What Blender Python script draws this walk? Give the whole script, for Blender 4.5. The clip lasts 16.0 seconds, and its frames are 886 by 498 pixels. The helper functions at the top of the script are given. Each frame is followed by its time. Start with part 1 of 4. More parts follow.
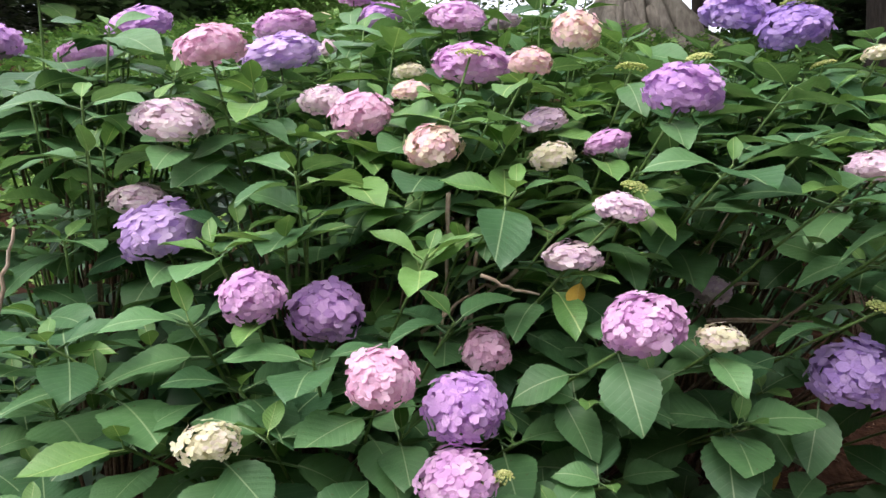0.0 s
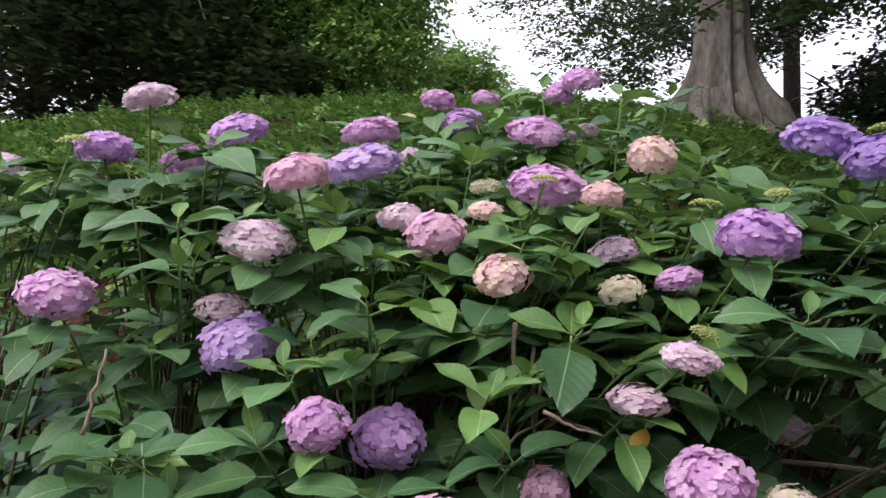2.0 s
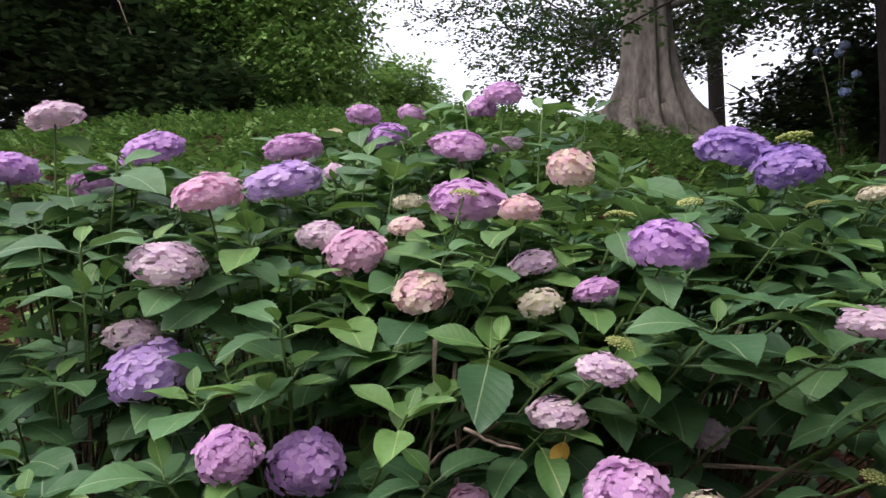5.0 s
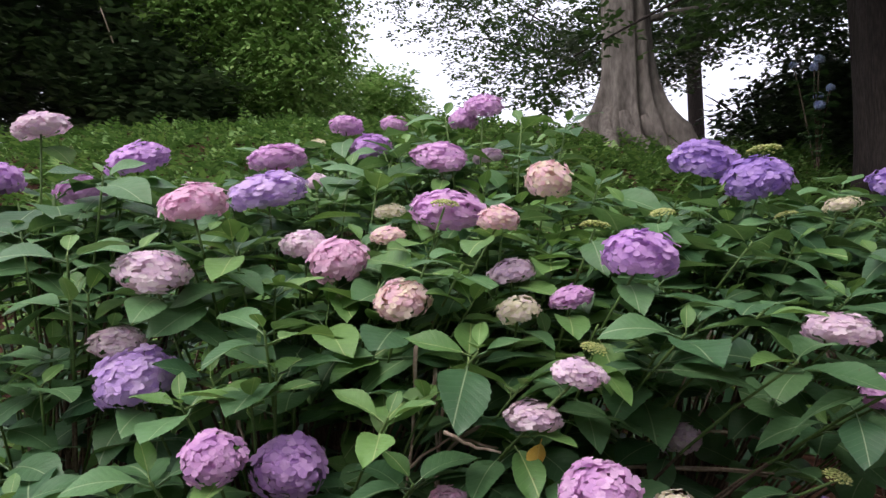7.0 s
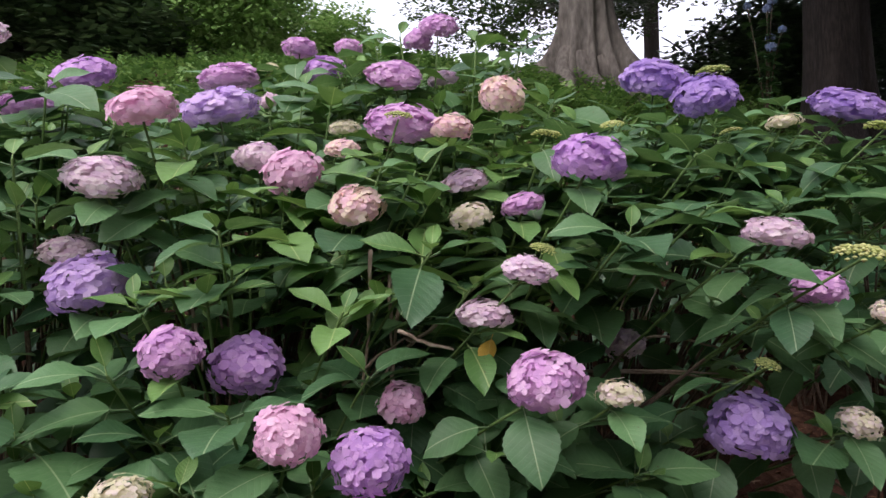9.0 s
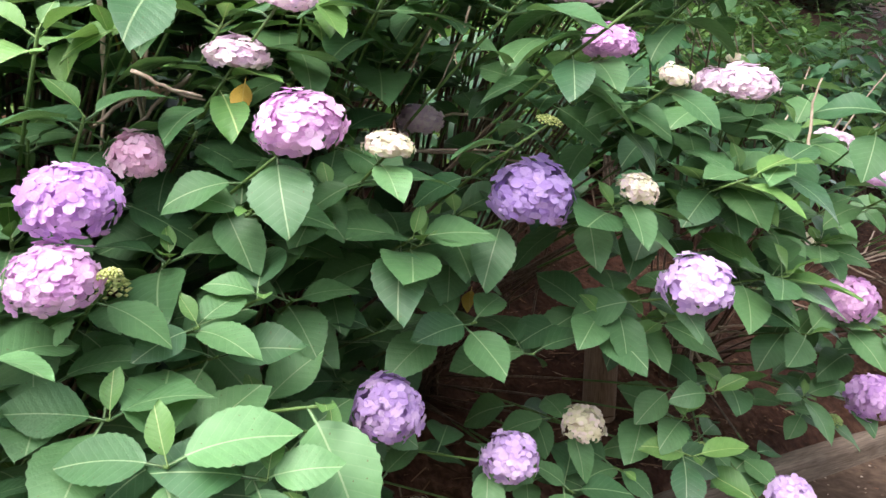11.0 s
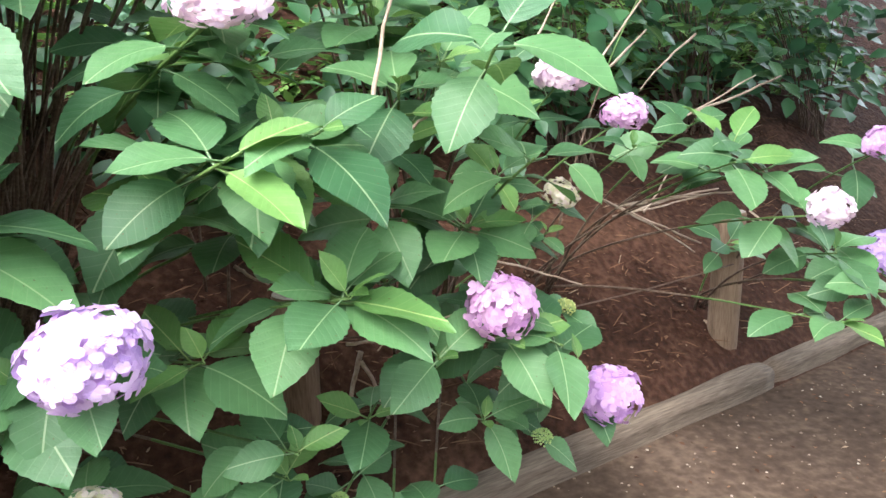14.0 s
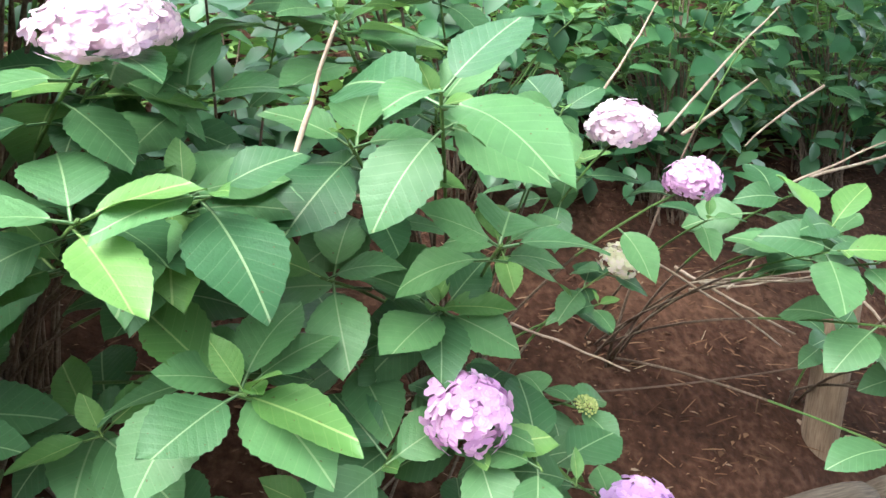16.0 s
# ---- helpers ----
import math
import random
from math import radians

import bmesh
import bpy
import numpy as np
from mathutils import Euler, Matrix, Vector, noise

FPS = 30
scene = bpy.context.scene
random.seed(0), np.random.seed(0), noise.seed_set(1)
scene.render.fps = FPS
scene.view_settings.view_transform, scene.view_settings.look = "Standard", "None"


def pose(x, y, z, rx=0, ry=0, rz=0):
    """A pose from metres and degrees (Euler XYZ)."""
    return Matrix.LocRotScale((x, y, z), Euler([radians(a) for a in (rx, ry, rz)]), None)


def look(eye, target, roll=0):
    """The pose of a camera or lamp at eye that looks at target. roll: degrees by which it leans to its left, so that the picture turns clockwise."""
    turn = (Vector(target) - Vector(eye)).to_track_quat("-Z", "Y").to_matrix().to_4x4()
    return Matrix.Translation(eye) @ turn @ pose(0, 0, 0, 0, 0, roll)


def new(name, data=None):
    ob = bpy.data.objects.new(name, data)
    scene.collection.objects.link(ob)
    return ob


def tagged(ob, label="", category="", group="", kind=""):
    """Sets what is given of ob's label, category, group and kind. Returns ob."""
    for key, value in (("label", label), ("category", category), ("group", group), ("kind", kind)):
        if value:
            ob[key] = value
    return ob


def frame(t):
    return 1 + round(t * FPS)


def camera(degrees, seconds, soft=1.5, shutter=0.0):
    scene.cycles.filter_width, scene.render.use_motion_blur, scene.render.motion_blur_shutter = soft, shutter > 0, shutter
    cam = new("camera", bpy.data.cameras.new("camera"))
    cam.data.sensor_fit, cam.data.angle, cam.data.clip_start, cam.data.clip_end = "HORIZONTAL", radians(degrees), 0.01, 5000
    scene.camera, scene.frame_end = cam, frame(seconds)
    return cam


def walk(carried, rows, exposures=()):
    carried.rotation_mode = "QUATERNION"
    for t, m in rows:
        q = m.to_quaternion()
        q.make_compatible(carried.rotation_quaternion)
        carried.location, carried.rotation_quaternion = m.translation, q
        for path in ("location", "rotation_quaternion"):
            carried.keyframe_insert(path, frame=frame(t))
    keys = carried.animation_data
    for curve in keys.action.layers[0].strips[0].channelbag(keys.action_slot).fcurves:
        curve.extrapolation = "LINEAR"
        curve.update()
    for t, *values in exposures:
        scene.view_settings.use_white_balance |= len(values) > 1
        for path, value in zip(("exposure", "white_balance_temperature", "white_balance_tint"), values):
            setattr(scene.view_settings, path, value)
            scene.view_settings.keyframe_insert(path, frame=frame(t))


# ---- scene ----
cam = camera(63.8, 16.0)
# ---- camera and walk ----
EXPOSURES = [(0.0, 1.05, 6550, 16), (1.0, 0.85, 6550, 18), (2.0, 0.5, 6500, 22), (9.0, 0.45, 6450, 25), (9.2, 0.65, 6450, 22), (11.3, 2.05, 6350, 17), (12.0, 2.4, 6250, 15), (13.5, 2.4, 6200, 13), (16.0, 2.45, 6100, 6)]
PATH = [
    (0, (0.152, -0.046, 1.362), (-0.017, 1.946, 1.388), -0.9),
    (0.5, (0.213, -0.003, 1.398), (0.132, 1.995, 1.367), 0.2),
    (1, (0.203, -0.025, 1.457), (-0.035, 1.959, 1.532), 0.4),
    (1.5, (0.182, -0.056, 1.483), (-0.095, 1.914, 1.684), 1.5),
    (2, (0.173, -0.077, 1.482), (-0.211, 1.875, 1.686), 2.4),
    (2.5, (0.194, -0.063, 1.488), (-0.192, 1.887, 1.716), 0.9),
    (3, (0.213, -0.078, 1.486), (-0.111, 1.88, 1.73), 0.6),
    (5.5, (0.223, -0.053, 1.495), (0.016, 1.921, 1.738), -0.2),
    (6, (0.236, -0.08, 1.492), (0.064, 1.893, 1.772), -0.6),
    (6.5, (0.236, -0.085, 1.488), (0.106, 1.895, 1.744), 0.2),
    (7, (0.229, -0.095, 1.487), (0.05, 1.879, 1.756), 0.2),
    (7.5, (0.231, -0.091, 1.484), (0.069, 1.888, 1.721), 0.1),
    (8, (0.231, -0.084, 1.477), (0.062, 1.895, 1.708), 0.2),
    (8.5, (0.234, -0.07, 1.468), (0.05, 1.906, 1.717), 0.9),
    (9, (0.238, -0.109, 1.401), (0.176, 1.886, 1.524), -0.3),
    (9.2, (0.233, -0.123, 1.369), (0.246, 1.877, 1.392), 0.4),
    (11.3, (0.481, 0.047, 1.213), (0.836, 1.982, 0.852), -0.0),
    (11.5, (0.531, 0.059, 1.205), (0.924, 1.972, 0.772), -0.8),
    (12, (0.648, 0.147, 1.176), (1.32, 1.939, 0.595), 0.9),
    (12.5, (0.73, 0.255, 1.194), (1.374, 2.064, 0.636), 1.6),
    (13, (0.907, 0.349, 1.201), (1.598, 2.124, 0.589), 0.6),
    (13.5, (1.17, 0.373, 1.279), (1.729, 2.233, 0.801), 2.6),
    (14, (1.35, 0.46, 1.292), (1.802, 2.336, 0.766), -0.8),
    (14.5, (1.535, 0.591, 1.319), (2.044, 2.446, 0.771), -0.5),
    (15, (1.643, 0.69, 1.327), (2.078, 2.541, 0.707), 1.1),
    (15.5, (1.666, 0.711, 1.338), (1.861, 2.611, 0.742), 0.8),
    (16, (1.64, 0.662, 1.337), (1.745, 2.6, 0.858), 3.0),
]
walk(cam, [(t, look(eye, target, roll)) for t, eye, target, roll in PATH], exposures=EXPOSURES)

# ---- world and light ----
world = bpy.data.worlds.new("sky")
scene.world = world
world.use_nodes = True
wn = world.node_tree.nodes
sky = wn.new("ShaderNodeTexSky")
sky.sky_type, sky.sun_disc = "NISHITA", False
sky.sun_elevation, sky.sun_rotation = radians(58), radians(215)
sky.air_density, sky.dust_density, sky.ozone_density = 1.0, 6.0, 1.0
veil = wn.new("ShaderNodeMix")
veil.data_type = "RGBA"
veil.inputs[0].default_value = 0.65
world.node_tree.links.new(sky.outputs[0], veil.inputs[6])
veil.inputs[7].default_value = (10.5, 11.2, 12.0, 1)
world.node_tree.links.new(veil.outputs[2], wn["Background"].inputs[0])
wn["Background"].inputs[1].default_value = 0.135
sun = new("sun", bpy.data.lights.new("sun", "SUN"))
sun.data.energy, sun.data.angle, sun.data.color = 1.3, radians(45), (1.0, 0.96, 0.9)
sun.matrix_world = look((0, 0, 0), (0.35, 0.5, -1.0))


# ---- materials ----
def material(name, rough=0.7, spec=0.3):
    m = bpy.data.materials.new(name)
    m.use_nodes = True
    n = m.node_tree.nodes
    b = n["Principled BSDF"]
    b.inputs["Roughness"].default_value = rough
    b.inputs["Specular IOR Level"].default_value = spec
    return m, n, m.node_tree.links, b


def ramp(n, l, fac, stops):
    r = n.new("ShaderNodeValToRGB")
    e = r.color_ramp.elements
    e[0].position, e[0].color = stops[0][0], (*stops[0][1], 1)
    e[1].position, e[1].color = stops[-1][0], (*stops[-1][1], 1)
    for p, c in stops[1:-1]:
        e.new(p).color = (*c, 1)
    l.new(fac, r.inputs[0])
    return r.outputs[0]


def noise_tex(n, l, scale, detail=4.0, vec=None):
    t = n.new("ShaderNodeTexNoise")
    t.inputs["Scale"].default_value, t.inputs["Detail"].default_value = scale, detail
    if vec:
        l.new(vec, t.inputs["Vector"])
    return t.outputs["Fac"]


def mixed(n, l, a, b, fac, mode="MIX"):
    x = n.new("ShaderNodeMix")
    x.data_type, x.blend_type = "RGBA", mode
    for k, v in ((0, fac), (6, a), (7, b)):
        if isinstance(v, (int, float)):
            x.inputs[k].default_value = v
        elif isinstance(v, tuple):
            x.inputs[k].default_value = (*v, 1)
        else:
            l.new(v, x.inputs[k])
    return x.outputs[2]


def maths(n, l, op, a, b=0.0):
    x = n.new("ShaderNodeMath")
    x.operation = op
    for k, v in ((0, a), (1, b)):
        if isinstance(v, (int, float)):
            x.inputs[k].default_value = v
        else:
            l.new(v, x.inputs[k])
    return x.outputs[0]


def bump(n, l, b, height, strength, dist):
    x = n.new("ShaderNodeBump")
    x.inputs["Strength"].default_value, x.inputs["Distance"].default_value = strength, dist
    l.new(height, x.inputs["Height"])
    l.new(x.outputs[0], b.inputs["Normal"])


def thin(m, n, l, b, colour, amount):
    """Lets some light through a leaf or petal."""
    t = n.new("ShaderNodeBsdfTranslucent")
    s = n.new("ShaderNodeMixShader")
    s.inputs[0].default_value = amount
    if isinstance(colour, tuple):
        t.inputs[0].default_value = (*colour, 1)
    else:
        l.new(colour, t.inputs[0])
    l.new(b.outputs[0], s.inputs[1])
    l.new(t.outputs[0], s.inputs[2])
    l.new(s.outputs[0], n["Material Output"].inputs[0])


def leaf_material(name, dark, light, vein):
    """Broad leaf: the blade runs along +y of its own mesh, 1 long; midrib on x = 0."""
    m, n, l, b = material(name, 0.42, 0.45)
    tc = n.new("ShaderNodeTexCoord").outputs["Object"]
    sep = n.new("ShaderNodeSeparateXYZ")
    l.new(tc, sep.inputs[0])
    ax = maths(n, l, "ABSOLUTE", sep.outputs[0])
    rib = maths(n, l, "LESS_THAN", ax, 0.009)
    along = maths(n, l, "SUBTRACT", sep.outputs[1], maths(n, l, "MULTIPLY", ax, 0.75))
    saw = maths(n, l, "FRACT", maths(n, l, "MULTIPLY", along, 9.0))
    side = maths(n, l, "LESS_THAN", maths(n, l, "ABSOLUTE", maths(n, l, "SUBTRACT", saw, 0.5)), 0.045)
    rnd = n.new("ShaderNodeObjectInfo").outputs["Random"]
    base = ramp(n, l, rnd, [(0.0, dark), (0.75, light), (1.0, tuple(c * 1.25 for c in light))])
    blot = noise_tex(n, l, 5.0, 5.0, tc)
    base = mixed(n, l, base, tuple(c * 0.6 for c in dark), maths(n, l, "MULTIPLY", blot, 0.5))
    spots = maths(n, l, "GREATER_THAN", noise_tex(n, l, 17.0, 2.0, tc), 0.715)
    base = mixed(n, l, base, (0.09, 0.06, 0.025), maths(n, l, "MULTIPLY", spots, 0.7))
    base = mixed(n, l, base, vein, maths(n, l, "MULTIPLY", side, 0.09))
    base = mixed(n, l, base, vein, maths(n, l, "MULTIPLY", rib, 0.6))
    l.new(base, b.inputs["Base Color"])
    fine = noise_tex(n, l, 40.0, 3.0, tc)
    hgt = maths(n, l, "ADD", maths(n, l, "MULTIPLY", maths(n, l, "ABSOLUTE", maths(n, l, "SUBTRACT", saw, 0.5)), 0.3), maths(n, l, "MULTIPLY", fine, 0.3))
    bump(n, l, b, hgt, 0.25, 0.01)
    l.new(ramp(n, l, blot, [(0.3, (0.42,) * 3), (0.7, (0.6,) * 3)]), b.inputs["Roughness"])
    thin(m, n, l, b, mixed(n, l, base, (0.25, 0.4, 0.05), 0.3), 0.24)
    return m


LEAF = leaf_material("hydrangea_leaf", (0.04, 0.125, 0.05), (0.12, 0.265, 0.10), (0.36, 0.48, 0.25))
YOUNG = leaf_material("young_leaf", (0.09, 0.22, 0.055), (0.16, 0.32, 0.085), (0.42, 0.52, 0.2))
YELLOW = leaf_material("yellowed_leaf", (0.55, 0.36, 0.05), (0.68, 0.45, 0.07), (0.7, 0.55, 0.2))


def petal_material(name, stops):
    m, n, l, b = material(name, 0.6, 0.2)
    geo = n.new("ShaderNodeNewGeometry")
    tc = n.new("ShaderNodeTexCoord").outputs["Object"]
    rnd = n.new("ShaderNodeObjectInfo").outputs["Random"]
    soft = noise_tex(n, l, 1.6, 2.0, tc)
    f = maths(n, l, "ADD", maths(n, l, "MULTIPLY", geo.outputs["Random Per Island"], 0.55), maths(n, l, "MULTIPLY", soft, 0.55))
    f = maths(n, l, "ADD", f, maths(n, l, "MULTIPLY", maths(n, l, "SUBTRACT", rnd, 0.5), 0.25))
    base = ramp(n, l, f, stops)
    vein = noise_tex(n, l, 24.0, 3.0, tc)
    base = mixed(n, l, base, (1.0, 1.0, 1.0), maths(n, l, "MULTIPLY", vein, 0.12))
    l.new(base, b.inputs["Base Color"])
    bump(n, l, b, vein, 0.3, 0.03)
    thin(m, n, l, b, base, 0.35)
    return m


PETAL = {
    "lilac": petal_material("lilac_petal", [(0.15, (0.48, 0.30, 0.68)), (0.5, (0.65, 0.45, 0.78)), (0.9, (0.80, 0.63, 0.86))]),
    "purple": petal_material("purple_petal", [(0.15, (0.49, 0.25, 0.62)), (0.5, (0.67, 0.38, 0.75)), (0.9, (0.81, 0.55, 0.84))]),
    "violet": petal_material("violet_petal", [(0.15, (0.28, 0.16, 0.52)), (0.5, (0.45, 0.28, 0.67)), (0.9, (0.62, 0.44, 0.78))]),
    "mauve": petal_material("mauve_petal", [(0.15, (0.58, 0.29, 0.60)), (0.5, (0.74, 0.42, 0.71)), (0.9, (0.86, 0.60, 0.80))]),
    "pink": petal_material("pink_petal", [(0.15, (0.73, 0.41, 0.61)), (0.5, (0.85, 0.53, 0.70)), (0.9, (0.92, 0.68, 0.79))]),
    "blush": petal_material("blush_petal", [(0.15, (0.66, 0.48, 0.65)), (0.5, (0.82, 0.63, 0.73)), (0.9, (0.90, 0.82, 0.80))]),
    "salmon": petal_material("salmon_petal", [(0.15, (0.80, 0.50, 0.60)), (0.5, (0.88, 0.61, 0.64)), (0.9, (0.89, 0.80, 0.58))]),
    "cream": petal_material("cream_petal", [(0.15, (0.62, 0.60, 0.34)), (0.5, (0.78, 0.74, 0.52)), (0.9, (0.82, 0.68, 0.68))]),
    "green": petal_material("green_bud", [(0.15, (0.30, 0.40, 0.10)), (0.5, (0.50, 0.56, 0.16)), (0.9, (0.70, 0.70, 0.30))]),
    "bud": petal_material("tight_bud", [(0.15, (0.24, 0.42, 0.10)), (0.5, (0.36, 0.54, 0.14)), (0.9, (0.50, 0.62, 0.22))]),
}


def plain_material(name, stops, scale, rough=0.85, strength=0.5, dist=0.01, spec=0.2, stretch=None, fine=None):
    """Two scales of noise through a ramp, with relief."""
    m, n, l, b = material(name, rough, spec)
    vec = n.new("ShaderNodeTexCoord").outputs["Object"]
    if stretch:
        mp = n.new("ShaderNodeMapping")
        mp.inputs["Scale"].default_value = stretch
        l.new(vec, mp.inputs[0])
        vec = mp.outputs[0]
    big, small = noise_tex(n, l, scale, 5.0, vec), noise_tex(n, l, fine or scale * 9, 6.0, vec)
    f = maths(n, l, "ADD", maths(n, l, "MULTIPLY", big, 0.5), maths(n, l, "MULTIPLY", small, 0.5))
    l.new(ramp(n, l, f, stops), b.inputs["Base Color"])
    bump(n, l, b, small, strength, dist)
    return m


SOIL = plain_material("red_brown_soil", [(0.3, (0.013, 0.007, 0.005)), (0.5, (0.048, 0.022, 0.014)), (0.7, (0.12, 0.063, 0.039))], 3.0, 0.95, 0.9, 0.02, 0.1, fine=34.0)
PATH_DIRT = plain_material("trodden_dirt", [(0.3, (0.028, 0.019, 0.013)), (0.5, (0.074, 0.05, 0.035)), (0.72, (0.15, 0.108, 0.077))], 2.2, 0.95, 0.6, 0.012, 0.08, fine=26.0)
TIMBER = plain_material("weathered_timber", [(0.3, (0.06, 0.045, 0.032)), (0.5, (0.15, 0.115, 0.085)), (0.7, (0.25, 0.2, 0.15))], 3.0, 0.85, 0.5, 0.006, stretch=(0.5, 6, 6))
POST = plain_material("post_wood", [(0.3, (0.08, 0.055, 0.035)), (0.5, (0.19, 0.13, 0.085)), (0.7, (0.29, 0.21, 0.145))], 4.0, 0.8, 0.5, 0.004, stretch=(7, 7, 0.6))
POST_END = plain_material("post_end_grain", [(0.3, (0.16, 0.13, 0.10)), (0.5, (0.27, 0.23, 0.19)), (0.7, (0.36, 0.31, 0.26))], 14.0, 0.9, 0.5, 0.004)
BARK = plain_material("smooth_grey_bark", [(0.3, (0.045, 0.041, 0.035)), (0.5, (0.13, 0.118, 0.10)), (0.72, (0.24, 0.222, 0.19))], 1.6, 0.9, 0.6, 0.03, stretch=(2, 2, 0.6), fine=12.0)
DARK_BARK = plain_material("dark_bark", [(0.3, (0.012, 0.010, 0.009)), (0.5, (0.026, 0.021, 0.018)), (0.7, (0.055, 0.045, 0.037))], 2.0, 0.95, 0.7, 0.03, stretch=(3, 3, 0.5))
STEM = plain_material("green_stem", [(0.3, (0.05, 0.10, 0.03)), (0.7, (0.13, 0.22, 0.06))], 20.0, 0.55, 0.2, 0.002)
WOODY = plain_material("woody_stem", [(0.3, (0.05, 0.035, 0.025)), (0.5, (0.12, 0.085, 0.06)), (0.7, (0.24, 0.18, 0.13))], 14.0, 0.85, 0.5, 0.002)
TWIG = plain_material("bare_twig", [(0.3, (0.20, 0.14, 0.10)), (0.5, (0.36, 0.28, 0.21)), (0.7, (0.5, 0.42, 0.34))], 14.0, 0.85, 0.5, 0.002)
ROPE = plain_material("brown_rope", [(0.3, (0.06, 0.04, 0.03)), (0.7, (0.16, 0.11, 0.08))], 60.0, 0.9, 0.6, 0.002)


def island_material(name, stops, through_it=0.2, rough=0.6, spec=0.25):
    m, n, l, b = material(name, rough, spec)
    base = ramp(n, l, n.new("ShaderNodeNewGeometry").outputs["Random Per Island"], stops)
    tc = n.new("ShaderNodeTexCoord").outputs["Object"]
    base = mixed(n, l, base, tuple(c * 0.5 for c in stops[0][1]), maths(n, l, "MULTIPLY", noise_tex(n, l, 1.3, 3.0, tc), 0.5))
    l.new(base, b.inputs["Base Color"])
    if through_it:
        thin(m, n, l, b, base, through_it)
    return m


FERN = island_material("ground_cover_leaf", [(0.0, (0.07, 0.16, 0.035)), (0.6, (0.16, 0.31, 0.075)), (1.0, (0.29, 0.45, 0.12))])
CROWN_LIT = island_material("light_green_foliage", [(0.0, (0.15, 0.30, 0.07)), (0.6, (0.26, 0.45, 0.12)), (1.0, (0.36, 0.54, 0.18))], 0.35)
CROWN_DARK = island_material("dark_evergreen_foliage", [(0.0, (0.03, 0.06, 0.025)), (0.6, (0.08, 0.14, 0.055)), (1.0, (0.16, 0.24, 0.10))], 0.12, 0.38, 0.6)
CROWN_MID = island_material("beech_foliage", [(0.0, (0.03, 0.06, 0.02)), (0.6, (0.055, 0.11, 0.03)), (1.0, (0.10, 0.17, 0.05))], 0.3)
LITTER = island_material("leaf_litter", [(0.0, (0.05, 0.025, 0.015)), (0.5, (0.17, 0.09, 0.05)), (0.9, (0.24, 0.14, 0.08)), (1.0, (0.40, 0.31, 0.22))], 0.0, 0.9, 0.1)
PEBBLE = island_material("grit", [(0.0, (0.10, 0.07, 0.05)), (0.6, (0.28, 0.21, 0.16)), (1.0, (0.55, 0.48, 0.40))], 0.0, 0.9, 0.15)
# hydrangea leaf green darkened, so shade inside the bushes is partly in the colour
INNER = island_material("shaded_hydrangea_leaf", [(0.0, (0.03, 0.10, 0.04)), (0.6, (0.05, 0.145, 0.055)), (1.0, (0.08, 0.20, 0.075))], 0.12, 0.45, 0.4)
BLUE_PETAL = petal_material("pale_blue_petal", [(0.15, (0.22, 0.30, 0.55)), (0.5, (0.36, 0.46, 0.70)), (0.9, (0.55, 0.64, 0.80))])

# ---- the lie of the land ----
ORIGIN = Vector((0.0, 1.5, 0.0))          # a point of the timber edging
ALONG = Vector((0.941, 0.339, 0.0))       # the way it runs
ACROSS = Vector((-0.339, 0.941, 0.0))     # up the bank
rng = random.Random(7)


def across(x, y):
    return (x - ORIGIN.x) * ACROSS.x + (y - ORIGIN.y) * ACROSS.y


def profile(s):
    if s < 0.0:
        return 0.0
    if s < 0.12:
        return 0.13 * s / 0.12
    if s < 3.4:
        return 0.13 + 0.7116 * (s - 0.12)
    if s < 5.9:
        return 2.464 + 0.60 * (s - 3.4)
    return 3.964 + 0.03 * min(s - 5.9, 40)


def ground_z(x, y):
    s = across(x, y)
    flat = across(max(x, -0.5), y)
    n = noise.noise(Vector((x * 1.3, y * 1.3, 0))) * 0.05 + noise.noise(Vector((x * 6, y * 6, 3))) * 0.012
    return max(min(profile(s), profile(flat)), profile(min(s, 0.12))) + n * (0.25 if s < 0.15 else min(1.0, 0.3 + s))


def mesh(name, verts, faces, mats, smooth=True, index=None):
    me = bpy.data.meshes.new(name)
    me.from_pydata([tuple(v) for v in verts], [], faces)
    for m in mats:
        me.materials.append(m)
    if smooth:
        me.polygons.foreach_set("use_smooth", [True] * len(me.polygons))
    if index:
        me.polygons.foreach_set("material_index", index)
    me.update()
    return me


def part(name, me, parent, m=None, label="", kind=""):
    ob = new(name, me)
    ob.parent = parent
    if m is not None:
        ob.matrix_basis = m
    return tagged(ob, label, kind=kind)


def spaced(stops):
    out = []
    for (a, b, step) in stops:
        k = max(1, round((b - a) / step))
        out += [a + (b - a) * i / k for i in range(k)]
    return out + [stops[-1][1]]


def build_ground():
    us = spaced([(-400, -40, 90), (-40, -8, 4), (-8, -2, 0.5), (-2, 5, 0.06), (5, 10, 0.5), (10, 40, 4), (40, 400, 90)])
    ss = spaced([(-400, -40, 90), (-40, -6, 4), (-6, -1.5, 0.5), (-1.5, 0, 0.06), (0, 0.12, 0.06), (0.12, 2.4, 0.06), (2.4, 7, 0.2), (7, 40, 3), (40, 400, 90)])
    verts, faces, idx = [], [], []
    for s in ss:
        for u in us:
            p = ORIGIN + ALONG * u + ACROSS * s
            verts.append((p.x, p.y, ground_z(p.x, p.y)))
    w = len(us)
    for j in range(len(ss) - 1):
        for i in range(w - 1):
            a = j * w + i
            faces.append((a, a + 1, a + w + 1, a + w))
            idx.append(1 if ss[j] < 0 else 0)
    tagged(new("ground", mesh("ground", verts, faces, [SOIL, PATH_DIRT], True, idx)), "reddish brown bank of bare soil above a trodden dirt path", "ground", kind="structure")


build_ground()


